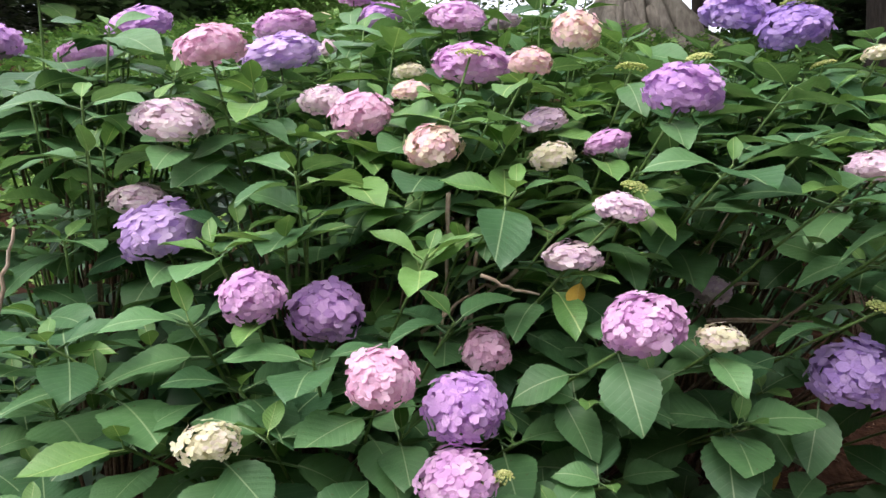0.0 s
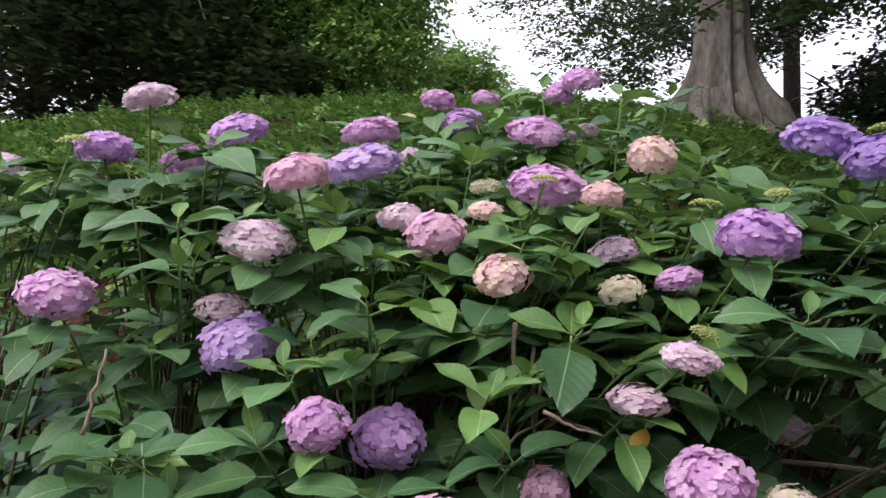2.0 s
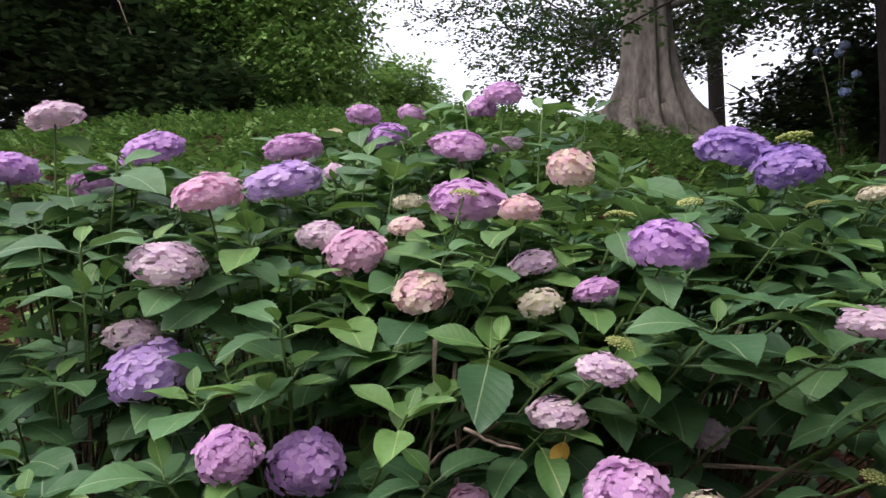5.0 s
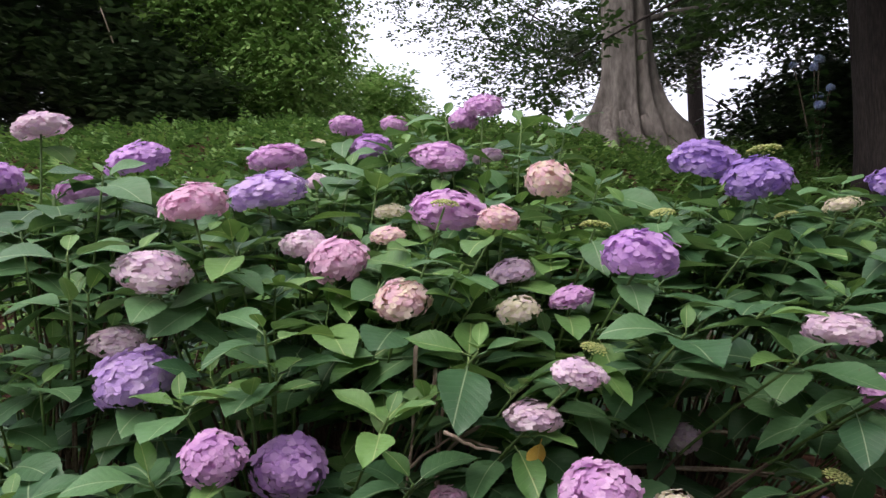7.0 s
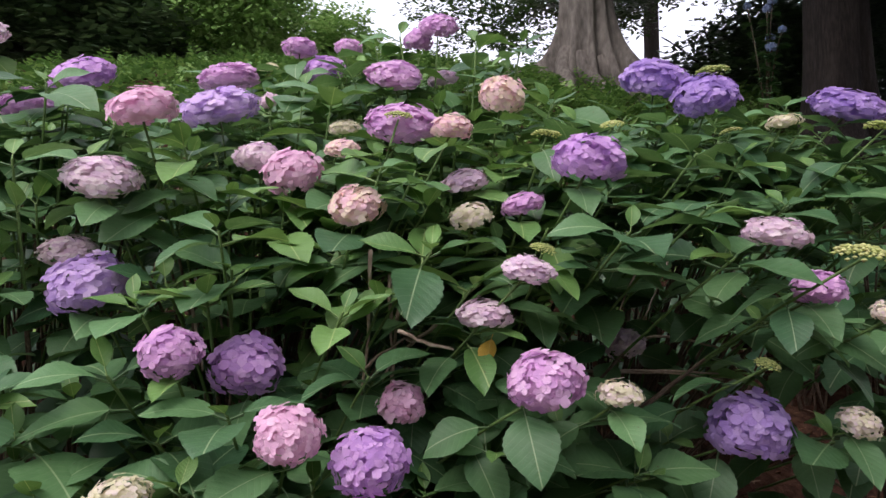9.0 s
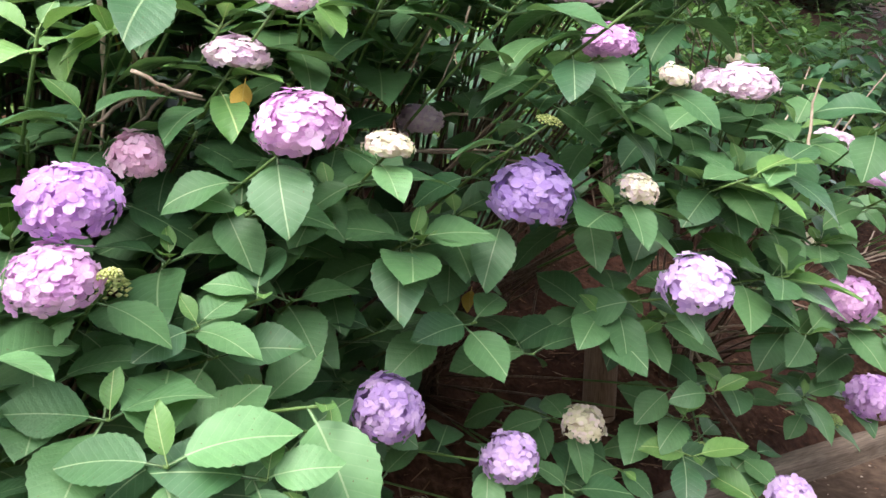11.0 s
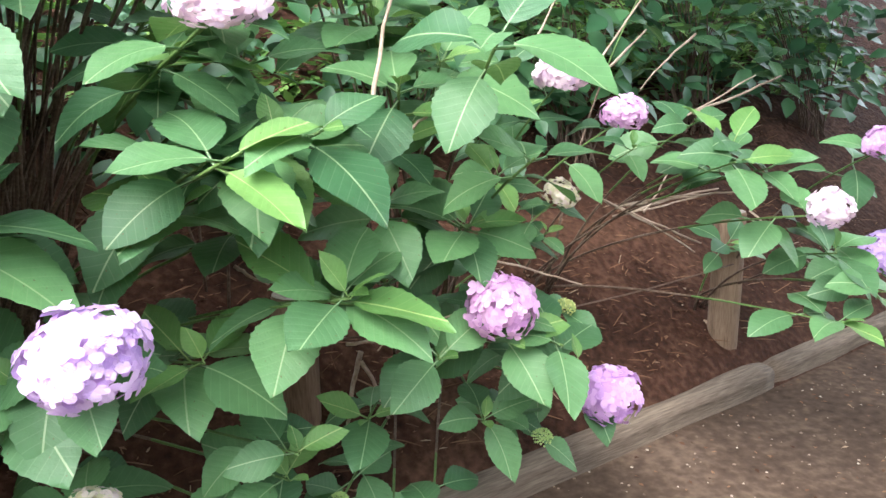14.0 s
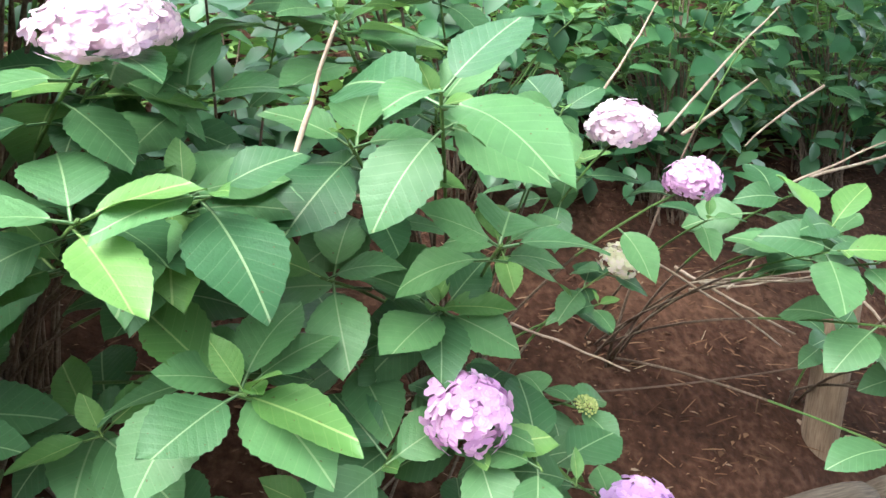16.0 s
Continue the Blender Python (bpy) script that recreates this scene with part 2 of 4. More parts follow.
# ---- mesh makers ----
def tube(points, radii, sides=6, cap=True):
    """Vertices and faces of a tapering tube through the points."""
    verts, faces = [], []
    ref = Vector((0.31, 0.95, 0.05))
    for i, p in enumerate(points):
        d = (points[min(i + 1, len(points) - 1)] - points[max(i - 1, 0)]).normalized()
        a = d.cross(ref if abs(d.dot(ref)) < 0.95 else Vector((1, 0, 0))).normalized()
        b = d.cross(a)
        for k in range(sides):
            t = 2 * math.pi * k / sides
            verts.append(p + (a * math.cos(t) + b * math.sin(t)) * radii[i])
    for i in range(len(points) - 1):
        for k in range(sides):
            k2 = (k + 1) % sides
            faces.append((i * sides + k, i * sides + k2, (i + 1) * sides + k2, (i + 1) * sides + k))
    if cap:
        faces.append(tuple(range(sides))[::-1])
        faces.append(tuple((len(points) - 1) * sides + k for k in range(sides)))
    return verts, faces


def arc(a, b, c, k):
    return [a * (1 - t) ** 2 + b * (2 * t * (1 - t)) + c * t * t for t in (i / k for i in range(k + 1))]


def leaf_mesh(name, mat, droop, fold, wide, seed):
    """A toothed, pointed oval blade, 1 long, with its short stalk behind it."""
    r = random.Random(seed)
    verts, faces, steps = [], [], 21
    sway = r.uniform(-0.12, 0.12)
    twist = r.uniform(-0.35, 0.35)
    for i in range(steps + 1):
        t = i / steps
        w = 0.92 * wide * math.sin(math.pi * t ** 0.9) ** 0.86 * (1 - 0.4 * max(0.0, t - 0.75)) if 0 < t < 1 else 0.0
        w *= 1.035 if i % 2 else 0.975
        y, z = t, 0.12 * t - droop * t * t
        cx = sway * t * t
        for q in (-1, -0.5, 0, 0.5, 1):
            lift = fold * abs(q) * w + 0.02 * math.sin(9 * t + 2 * q + seed) * abs(q)
            verts.append((cx + q * w, y - 0.05 * abs(q) * w, z + lift + twist * q * w * t))
    for i in range(steps):
        for q in range(4):
            a = i * 5 + q
            faces.append((a, a + 1, a + 6, a + 5))
    base = len(verts)
    for y, z, h in ((-0.2, -0.04, 0.016), (0.02, 0.0, 0.02)):
        verts += [(-h, y, z), (h, y, z), (0, y, z - 2 * h)]
    faces += [(base, base + 1, base + 4, base + 3), (base + 1, base + 2, base + 5, base + 4), (base + 2, base, base + 3, base + 5)]
    return mesh(name, verts, faces, [mat])


LEAVES = [leaf_mesh("leaf", LEAF, d, f, w, k) for k, (d, f, w) in enumerate([(0.25, 0.16, 0.38), (0.4, 0.22, 0.35), (0.18, 0.12, 0.40), (0.45, 0.2, 0.37), (0.3, 0.26, 0.34), (0.35, 0.10, 0.41)])]
YOUNG_LEAVES = [leaf_mesh("leaf", YOUNG, d, f, w, 20 + k) for k, (d, f, w) in enumerate([(0.15, 0.3, 0.29), (0.25, 0.24, 0.32), (0.2, 0.36, 0.27)])]
YELLOW_LEAF = leaf_mesh("leaf", YELLOW, 0.3, 0.3, 0.33, 31)


def head_mesh(name, seed, florets=90, size=0.30, open_low=-0.55):
    """A mophead 1 in radius: four-petalled florets over a dome."""
    r = random.Random(seed)
    verts, faces = [], []
    core, cf = [], []
    for j in range(5):
        a = -0.5 * math.pi + math.pi * (j + 0.5) / 5
        for k in range(8):
            core.append((0.66 * math.cos(a) * math.cos(k * math.pi / 4), 0.66 * math.cos(a) * math.sin(k * math.pi / 4), 0.62 * math.sin(a)))
    for j in range(4):
        for k in range(8):
            cf.append((j * 8 + k, j * 8 + (k + 1) % 8, j * 8 + 8 + (k + 1) % 8, j * 8 + 8 + k))
    verts += core
    faces += cf
    for i in range(florets):
        z = 1 - (1 - open_low) * (i + 0.5) / florets
        ang = i * 2.39996 + r.uniform(-0.25, 0.25)
        rad = math.sqrt(max(0, 1 - z * z))
        nrm = Vector((rad * math.cos(ang), rad * math.sin(ang), z))
        lump = 1 + 0.22 * noise.noise(nrm * 1.9 + Vector((seed * 3.1, 0, 0)))
        c = nrm * (lump * r.uniform(0.86, 1.0))
        nrm = (nrm + Vector((r.uniform(-0.3, 0.3), r.uniform(-0.3, 0.3), r.uniform(-0.2, 0.25)))).normalized()
        a = nrm.orthogonal().normalized()
        a = Matrix.Rotation(r.uniform(0, 6.28), 3, nrm) @ a
        b = nrm.cross(a)
        sc = size * r.uniform(0.8, 1.15)
        for q in range(4):
            t = q * math.pi / 2 + r.uniform(-0.12, 0.12)
            d, e = a * math.cos(t) + b * math.sin(t), -a * math.sin(t) + b * math.cos(t)
            s2, cup = sc * r.uniform(0.85, 1.1), r.uniform(-0.10, 0.22)
            k = len(verts)
            verts += [c, c + d * s2 * 0.42 + e * s2 * 0.40 + nrm * s2 * 0.05, c + d * s2 * 0.86 + e * s2 * 0.33 + nrm * s2 * cup,
                      c + d * s2 * 1.02 + nrm * s2 * (cup - 0.05), c + d * s2 * 0.86 - e * s2 * 0.33 + nrm * s2 * cup, c + d * s2 * 0.42 - e * s2 * 0.40 + nrm * s2 * 0.05,
                      c + d * s2 * 0.55 + nrm * s2 * (0.02 + cup * 0.3)]
            faces += [(k, k + 1, k + 6), (k + 1, k + 2, k + 6), (k + 2, k + 3, k + 6), (k + 3, k + 4, k + 6), (k + 4, k + 5, k + 6), (k + 5, k, k + 6)]
    return verts, faces


def bud_mesh(seed):
    """A flat cluster of bead-like buds, 1 in radius."""
    r = random.Random(seed)
    verts, faces = [], []
    for i in range(70):
        rad = math.sqrt((i + 0.5) / 70)
        ang = i * 2.39996
        c = Vector((rad * math.cos(ang), rad * math.sin(ang), 0.75 * math.sqrt(max(0.0, 1 - rad * rad)) + r.uniform(-0.08, 0.08)))
        h = r.uniform(0.10, 0.17)
        k = len(verts)
        verts += [c + Vector(v) * h for v in ((1, 0, 0), (0, 1, 0), (-1, 0, 0), (0, -1, 0), (0, 0, 1), (0, 0, -1.6))]
        faces += [(k, k + 1, k + 4), (k + 1, k + 2, k + 4), (k + 2, k + 3, k + 4), (k + 3, k, k + 4), (k + 1, k, k + 5), (k + 2, k + 1, k + 5), (k + 3, k + 2, k + 5), (k, k + 3, k + 5)]
    return verts, faces


HEADS = {}
for colour in PETAL:
    for v in range(3):
        if colour in ("green", "bud"):
            vs, fs = bud_mesh(v)
        elif colour == "cream":
            vs, fs = head_mesh("flower_head", 40 + v, 64, 0.26, -0.35)
        else:
            vs, fs = head_mesh("flower_head", v + 1)
        HEADS[colour, v] = mesh("flower_head", vs, fs, [PETAL[colour]], colour in ("green", "bud"))

COLOUR_WORDS = {"lilac": "round lilac flower head", "purple": "round purple flower head", "violet": "deep violet flower head", "mauve": "mauve pink flower head",
                "pink": "bright pink flower head", "blush": "pale pink flower head", "salmon": "salmon pink flower head with yellow florets",
                "cream": "small cream flower head just opening", "green": "flat yellow-green flower bud cluster", "bud": "tight green flower bud"}

# ---- hydrangea bushes ----
BUSHES = []


def bush(u, s, label):
    p = ORIGIN + ALONG * u + ACROSS * s
    e = new("hydrangea_bush")
    e.location = (p.x, p.y, ground_z(p.x, p.y))
    tagged(e, label, "hydrangea", "hydrangea bushes on the bank")
    BUSHES.append(e)


WORDS = ["tall hydrangea bush with pink and purple mophead flowers", "hydrangea bush leaning over the path edge, in flower"]
for k, u in enumerate((-1.9, -1.3, -0.75, -0.2, 0.35, 0.9, 1.45, 2.05, 2.7, 3.4)):
    bush(u, 0.34 + 0.1 * (k % 3) + (0.42 if k == 6 else 0.0), WORDS[1])
for k, u in enumerate((-2.7, -2.0, -1.4, -0.7, 0.0, 0.7, 1.5, 2.4, 3.3, 4.3, 5.4)):
    bush(u, 1.05 + 0.12 * (k % 2), WORDS[0])

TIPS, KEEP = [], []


def nearest_bush(p):
    return min(BUSHES, key=lambda e: (e.location.x - p.x) ** 2 + (e.location.y - p.y) ** 2 + 0.02 * abs(e.location.z - p.z))


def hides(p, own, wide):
    """Whether a leaf at p would hide a bloom other than its own from the camera."""
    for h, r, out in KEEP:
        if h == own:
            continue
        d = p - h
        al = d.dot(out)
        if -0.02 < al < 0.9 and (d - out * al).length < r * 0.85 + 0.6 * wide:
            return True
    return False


def shoot(tip, colour=None, radius=0.0, squash=1.0, size=0.125, pairs=4, fresh=0.0):
    """One stem of a bush from its foot to the tip, with crossed pairs of leaves and perhaps a flower head."""
    e = nearest_bush(tip)
    rel = tip - e.location
    foot = Vector((rng.uniform(-0.10, 0.10), rng.uniform(-0.08, 0.08), -0.03))
    bend = foot.lerp(rel, 0.5) + Vector((-rel.x * 0.15, -rel.y * 0.15, 0.14 * abs(rel.z) + 0.02))
    neck = rel - Vector((0, 0, radius * squash * 0.4))
    pts = arc(foot, bend, neck, 9)
    length = sum((pts[i + 1] - pts[i]).length for i in range(9))
    rad = [0.0052 - 0.0026 * i / 9 for i in range(10)]
    vs, fs = tube(pts, rad, 6)
    cut = 9 - max(1, round(9 * min(0.8, 0.36 / max(length, 0.1))))
    stem = part("stem", mesh("stem", vs, fs, [WOODY, STEM], True, [1 if i // 6 >= cut else 0 for i in range(len(fs))]), e)
    if colour:
        lean = pose(0, 0, 0, rng.uniform(5, 28), rng.uniform(-14, 14), 0)
        sc = Matrix.Diagonal((radius, radius, radius * max(0.5, squash), 1))
        part("flower_head", HEADS[colour, rng.randrange(3)], stem, Matrix.Translation(rel - Vector((0, 0, radius * 0.05))) @ lean @ pose(0, 0, 0, 0, 0, rng.uniform(0, 360)) @ sc, COLOUR_WORDS[colour])
    turn = rng.uniform(-0.3, 0.3) + (0.78 if rng.random() < 0.4 else 0.0)
    low = tip.z < 1.35 and tip.x > 0.2
    lean_out = rng.uniform(16, 36) if low else rng.uniform(4, 20)
    drop = radius * squash * 0.75 + 0.016 if colour else 0.0
    for k in range(pairs):
        if drop > length * 0.85:
            break
        f, i = 0.0, 9
        while i > 0 and f + (pts[i] - pts[i - 1]).length < drop:
            f += (pts[i] - pts[i - 1]).length
            i -= 1
        if i == 0:
            break
        seg = pts[i - 1] - pts[i]
        at = pts[i] + seg.normalized() * min(seg.length, drop - f)
        for side in (0, math.pi):
            if rng.random() < (0.5 if k == 0 and not colour else 0.05 * k):
                continue
            az = turn + side + rng.uniform(-0.25, 0.25)
            if colour:
                grow = 0.85 if k == 0 else 1.0
                tilt = rng.uniform(-22, 6) - 4 * k
            else:
                grow = (0.45, 0.88, 1.06, 1.0, 0.9)[k]
                tilt = (rng.uniform(22, 55), rng.uniform(5, 28), rng.uniform(-10, 14), rng.uniform(-25, 2), rng.uniform(-35, -8))[k]
            ln = size * grow * rng.uniform(0.85, 1.18)
            young = (not colour and k == 0) or rng.random() < fresh + (0.4 if -0.4 < tip.x < 0.5 and tip.z > 1.3 else 0.0) + (0.1 if tip.x > 1.2 and not colour and k < 3 else 0.0)
            me = rng.choice(YOUNG_LEAVES if young else LEAVES)
            m = Matrix.Translation(at) @ pose(0, 0, 0, lean_out, 0, 0) @ Matrix.Rotation(az, 4, "Z") @ pose(0, 0, 0, tilt, rng.uniform(-14, 14), 0) @ Matrix.Translation((0, 0.2 * ln, 0.04 * ln)) @ Matrix.Scale(ln, 4)
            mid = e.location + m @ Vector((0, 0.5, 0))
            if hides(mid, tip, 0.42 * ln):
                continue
            part("leaf", me, stem, m)
        turn += math.pi / 2 + rng.uniform(-0.2, 0.2)
        drop += (0.07 if colour else (0.012, 0.022, 0.07, 0.08, 0.08)[k]) * rng.uniform(0.8, 1.3) * size / 0.125
    return stem


BLOOMS, SPRAYS = [], []
UPPER_TO_CAMERA = Vector((0.12, -1.0, 0.12)).normalized()     # from blooms on the bank towards the camera,
LOWER_TO_CAMERA = Vector((-0.35, -0.75, 0.55)).normalized()   # from those low beside the path towards its later stand


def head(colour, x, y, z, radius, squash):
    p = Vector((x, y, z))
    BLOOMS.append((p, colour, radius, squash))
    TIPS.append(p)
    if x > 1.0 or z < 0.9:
        KEEP.append((p, radius * 1.1, LOWER_TO_CAMERA))
        # a second way to the camera, from further along its walk
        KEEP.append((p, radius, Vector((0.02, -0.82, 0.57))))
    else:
        KEEP.append((p, radius, UPPER_TO_CAMERA))


def leafy(x, y, z, size=0.14):
    TIPS.append(Vector((x, y, z)))
    SPRAYS.append((Vector((x, y, z)), size))


# flowering shoots over the bank, then those by the path
head("lilac", -0.496, 1.258, 1.424, 0.083, 0.73)
head("blush", -0.585, 1.342, 1.493, 0.056, 0.58)
head("mauve", -0.247, 1.058, 1.308, 0.055, 0.79)
head("purple", -0.166, 1.201, 1.273, 0.071, 0.82)
head("blush", -0.918, 1.516, 2.025, 0.070, 0.50)
head("purple", -0.854, 1.868, 2.031, 0.092, 0.56)
head("purple", -1.084, 1.577, 1.907, 0.075, 0.65)
head("mauve", -0.881, 1.202, 1.507, 0.075, 0.69)
head("blush", -1.836, 2.059, 1.961, 0.065, 0.85)
head("green", -1.095, 1.474, 1.898, 0.039, 0.40)
head("mauve", -0.896, 1.673, 1.893, 0.066, 0.68)
head("pink", -0.386, 1.232, 1.763, 0.070, 0.60)
head("lilac", -0.432, 1.797, 1.914, 0.110, 0.51)
head("mauve", -0.509, 2.087, 2.086, 0.096, 0.44)
head("blush", -0.461, 1.233, 1.630, 0.072, 0.58)
head("blush", -0.243, 1.532, 1.720, 0.057, 0.71)
head("pink", -0.154, 1.495, 1.681, 0.072, 0.76)
head("salmon", 0.022, 1.297, 1.575, 0.056, 0.77)
head("mauve", 0.082, 1.617, 1.820, 0.094, 0.53)
head("green", 0.086, 1.517, 1.810, 0.033, 0.40)
head("salmon", 0.211, 1.382, 1.751, 0.047, 0.65)
head("salmon", 0.334, 1.682, 1.905, 0.061, 0.85)
head("salmon", -0.053, 1.567, 1.747, 0.044, 0.55)
head("cream", -0.081, 1.754, 1.841, 0.045, 0.53)
head("blush", -0.356, 2.013, 1.988, 0.035, 0.70)
head("cream", -0.514, 2.568, 2.272, 0.040, 0.44)
head("purple", -0.256, 2.347, 2.188, 0.076, 0.67)
head("mauve", -0.351, 2.379, 2.283, 0.062, 0.63)
head("mauve", -0.194, 2.489, 2.319, 0.054, 0.64)
head("mauve", 0.037, 1.940, 2.040, 0.083, 0.56)
head("blush", 0.167, 2.245, 2.120, 0.052, 0.58)
head("mauve", 0.156, 2.124, 2.255, 0.064, 0.60)
head("mauve", 0.089, 2.173, 2.225, 0.048, 0.88)
head("violet", 0.772, 1.880, 1.999, 0.094, 0.65)
head("violet", 0.886, 1.781, 1.922, 0.092, 0.66)
head("green", 0.968, 1.974, 2.045, 0.049, 0.42)
head("purple", 0.477, 1.261, 1.659, 0.073, 0.71)
head("green", 0.414, 1.408, 1.738, 0.031, 0.48)
head("green", 0.578, 1.518, 1.783, 0.028, 0.41)
head("green", 0.933, 1.748, 1.816, 0.029, 0.40)
head("cream", 1.073, 1.757, 1.843, 0.046, 0.52)
head("violet", 1.314, 1.897, 1.921, 0.103, 0.45)
head("green", 1.218, 1.566, 1.781, 0.042, 0.35)
head("blush", 0.882, 1.386, 1.522, 0.070, 0.53)
head("mauve", 0.905, 1.252, 1.408, 0.052, 0.62)
head("green", 0.901, 1.101, 1.461, 0.043, 0.44)
head("cream", 1.049, 1.288, 1.354, 0.034, 0.75)
head("blush", 1.303, 1.606, 1.378, 0.048, 0.76)
head("mauve", 0.359, 1.373, 1.585, 0.047, 0.56)
head("cream", 0.250, 1.367, 1.558, 0.047, 0.67)
head("blush", 0.238, 1.455, 1.649, 0.052, 0.49)
head("blush", 0.347, 1.154, 1.442, 0.047, 0.57)
head("green", 0.384, 1.233, 1.482, 0.024, 0.52)
head("blush", 0.272, 1.225, 1.361, 0.053, 0.59)
head("blush", 0.619, 1.636, 1.278, 0.054, 0.68)
head("mauve", 0.373, 1.120, 1.250, 0.068, 0.79)
head("cream", 0.508, 1.166, 1.220, 0.043, 0.65)
head("violet", 0.793, 1.337, 1.135, 0.085, 0.84)
head("pink", -0.017, 0.917, 1.201, 0.051, 0.89)
head("purple", 0.091, 0.992, 1.147, 0.061, 0.81)
head("pink", 0.119, 1.211, 1.198, 0.045, 0.93)
head("cream", 0.994, 1.302, 1.147, 0.042, 0.72)
head("green", 0.788, 1.220, 1.266, 0.024, 0.52)
head("cream", -0.274, 0.947, 1.102, 0.049, 0.68)
head("mauve", 0.082, 0.942, 1.055, 0.057, 0.76)
head("green", 0.146, 0.948, 1.054, 0.016, 0.95)
head("lilac", 1.124, 1.295, 0.962, 0.072, 0.89)
head("mauve", 1.744, 1.639, 0.845, 0.067, 0.98)
head("purple", 2.173, 2.015, 0.429, 0.082, 0.96)
head("lilac", 0.525, 1.331, 0.722, 0.070, 1.00)
head("lilac", 0.791, 1.412, 0.572, 0.063, 0.90)
head("cream", 1.019, 1.591, 0.563, 0.056, 0.86)
head("lilac", 1.589, 1.594, 0.331, 0.065, 1.00)
head("green", 0.091, 1.114, 1.010, 0.035, 0.57)
head("green", 0.454, 1.243, 0.674, 0.027, 0.73)
head("cream", 0.631, 1.685, 0.296, 0.060, 0.85)
head("bud", 1.929, 1.881, 0.409, 0.026, 0.94)
head("bud", 1.437, 1.769, 0.402, 0.019, 0.88)
head("green", 2.015, 1.966, 0.700, 0.025, 0.92)
head("blush", 2.108, 2.253, 1.246, 0.077, 0.79)
head("mauve", 2.271, 2.207, 1.141, 0.064, 0.74)
head("cream", 2.213, 2.478, 0.876, 0.059, 0.65)
head("mauve", 3.030, 2.106, 1.042, 0.065, 0.75)
head("blush", 2.707, 1.930, 0.911, 0.058, 0.91)
head("lilac", 3.156, 2.163, 0.691, 0.086, 0.81)
head("blush", 1.305, 1.465, 1.370, 0.065, 0.57)
head("cream", 1.686, 2.154, 1.505, 0.035, 0.60)

# leafy shoots of the bushes by the path
leafy(1.45, 1.52, 0.93)
leafy(1.42, 1.48, 1.19)
leafy(1.67, 1.43, 1.32)
leafy(1.76, 1.53, 1.13)
leafy(1.52, 1.66, 1.04)
leafy(1.69, 1.72, 0.98)
leafy(1.30, 1.40, 1.17)
leafy(1.34, 1.71, 1.29)
leafy(1.22, 1.60, 0.81)
leafy(1.21, 1.67, 1.30)
leafy(1.31, 1.70, 1.01)
leafy(1.56, 1.62, 1.24)
leafy(1.53, 1.72, 1.41)
leafy(1.36, 1.56, 1.15)
leafy(1.55, 1.78, 0.86)
leafy(1.22, 1.53, 1.08)
leafy(0.58, 1.70, 0.76)
leafy(0.58, 1.27, 1.05)
leafy(1.00, 1.58, 0.39)
leafy(1.33, 1.61, 0.45)
leafy(1.34, 1.68, 0.52)
leafy(1.50, 1.54, 0.32)
leafy(0.51, 1.38, 0.86)
leafy(0.52, 1.39, 0.54)
leafy(2.59, 2.17, 1.05)
leafy(2.65, 2.09, 0.99)
leafy(2.97, 2.68, 0.61)
leafy(2.55, 2.07, 1.02)
leafy(2.56, 2.33, 1.09)
leafy(1.98, 2.46, 1.17)
leafy(2.00, 2.37, 1.27)
leafy(2.63, 2.80, 1.50)
leafy(2.79, 1.98, 0.77)
leafy(2.85, 1.88, 0.69)
leafy(2.77, 1.91, 0.60)
leafy(0.56, 1.26, 1.06)
leafy(0.32, 1.13, 0.99, 0.11)
leafy(0.97, 1.35, 1.10)
leafy(0.56, 1.64, 0.77)
leafy(1.36, 1.56, 1.17)
leafy(0.23, 1.06, 0.96, 0.11)
leafy(0.44, 1.28, 0.66)
leafy(0.67, 1.45, 1.08)
leafy(0.35, 1.30, 0.55)
leafy(0.60, 1.46, 0.42, 0.12)
leafy(0.76, 1.56, 0.38, 0.12)
leafy(0.30, 1.45, 0.45)
leafy(0.45, 1.50, 0.72)
leafy(0.85, 1.46, 0.78)
leafy(0.70, 1.36, 0.88)
leafy(1.00, 1.46, 0.86)
leafy(1.20, 1.70, 0.78)
leafy(1.36, 1.60, 0.62, 0.12)
leafy(1.50, 1.76, 0.58, 0.12)
leafy(1.62, 1.62, 0.76)
leafy(1.90, 1.88, 0.62, 0.12)
leafy(1.76, 1.80, 0.52, 0.12)
leafy(0.20, 1.25, 0.76)
leafy(0.93, 1.70, 0.36, 0.11)
leafy(1.16, 1.66, 0.40, 0.11)
leafy(2.00, 1.98, 0.52, 0.11)
leafy(1.86, 1.62, 0.76)
leafy(1.95, 1.74, 0.66)
leafy(1.45, 1.48, 0.94, 0.15)
leafy(1.26, 1.51, 1.15, 0.16)
leafy(1.38, 1.61, 1.14, 0.15)
leafy(1.70, 1.71, 0.98, 0.13)
leafy(1.81, 1.87, 1.05, 0.11)
leafy(1.57, 1.80, 1.13, 0.14)
leafy(1.62, 1.79, 0.89, 0.12)
leafy(1.52, 1.82, 1.41, 0.15)
leafy(1.68, 1.83, 1.28, 0.16)
leafy(2.38, 2.35, 1.02, 0.11)
leafy(2.07, 2.54, 1.12, 0.12)
leafy(2.67, 2.28, 1.00, 0.12)
leafy(1.76, 1.65, 0.77, 0.14)
leafy(2.16, 2.45, 0.76, 0.08)
leafy(0.83, 1.77, 1.20, 0.14)
leafy(-0.34, 1.03, 1.27, 0.15)
leafy(-0.06, 1.27, 1.22, 0.12)
leafy(0.17, 1.35, 1.46, 0.13)
leafy(0.25, 1.24, 1.41, 0.12)
leafy(0.44, 1.49, 1.51, 0.13)
leafy(0.79, 1.79, 1.56, 0.14)
leafy(-0.26, 1.37, 1.60, 0.13)
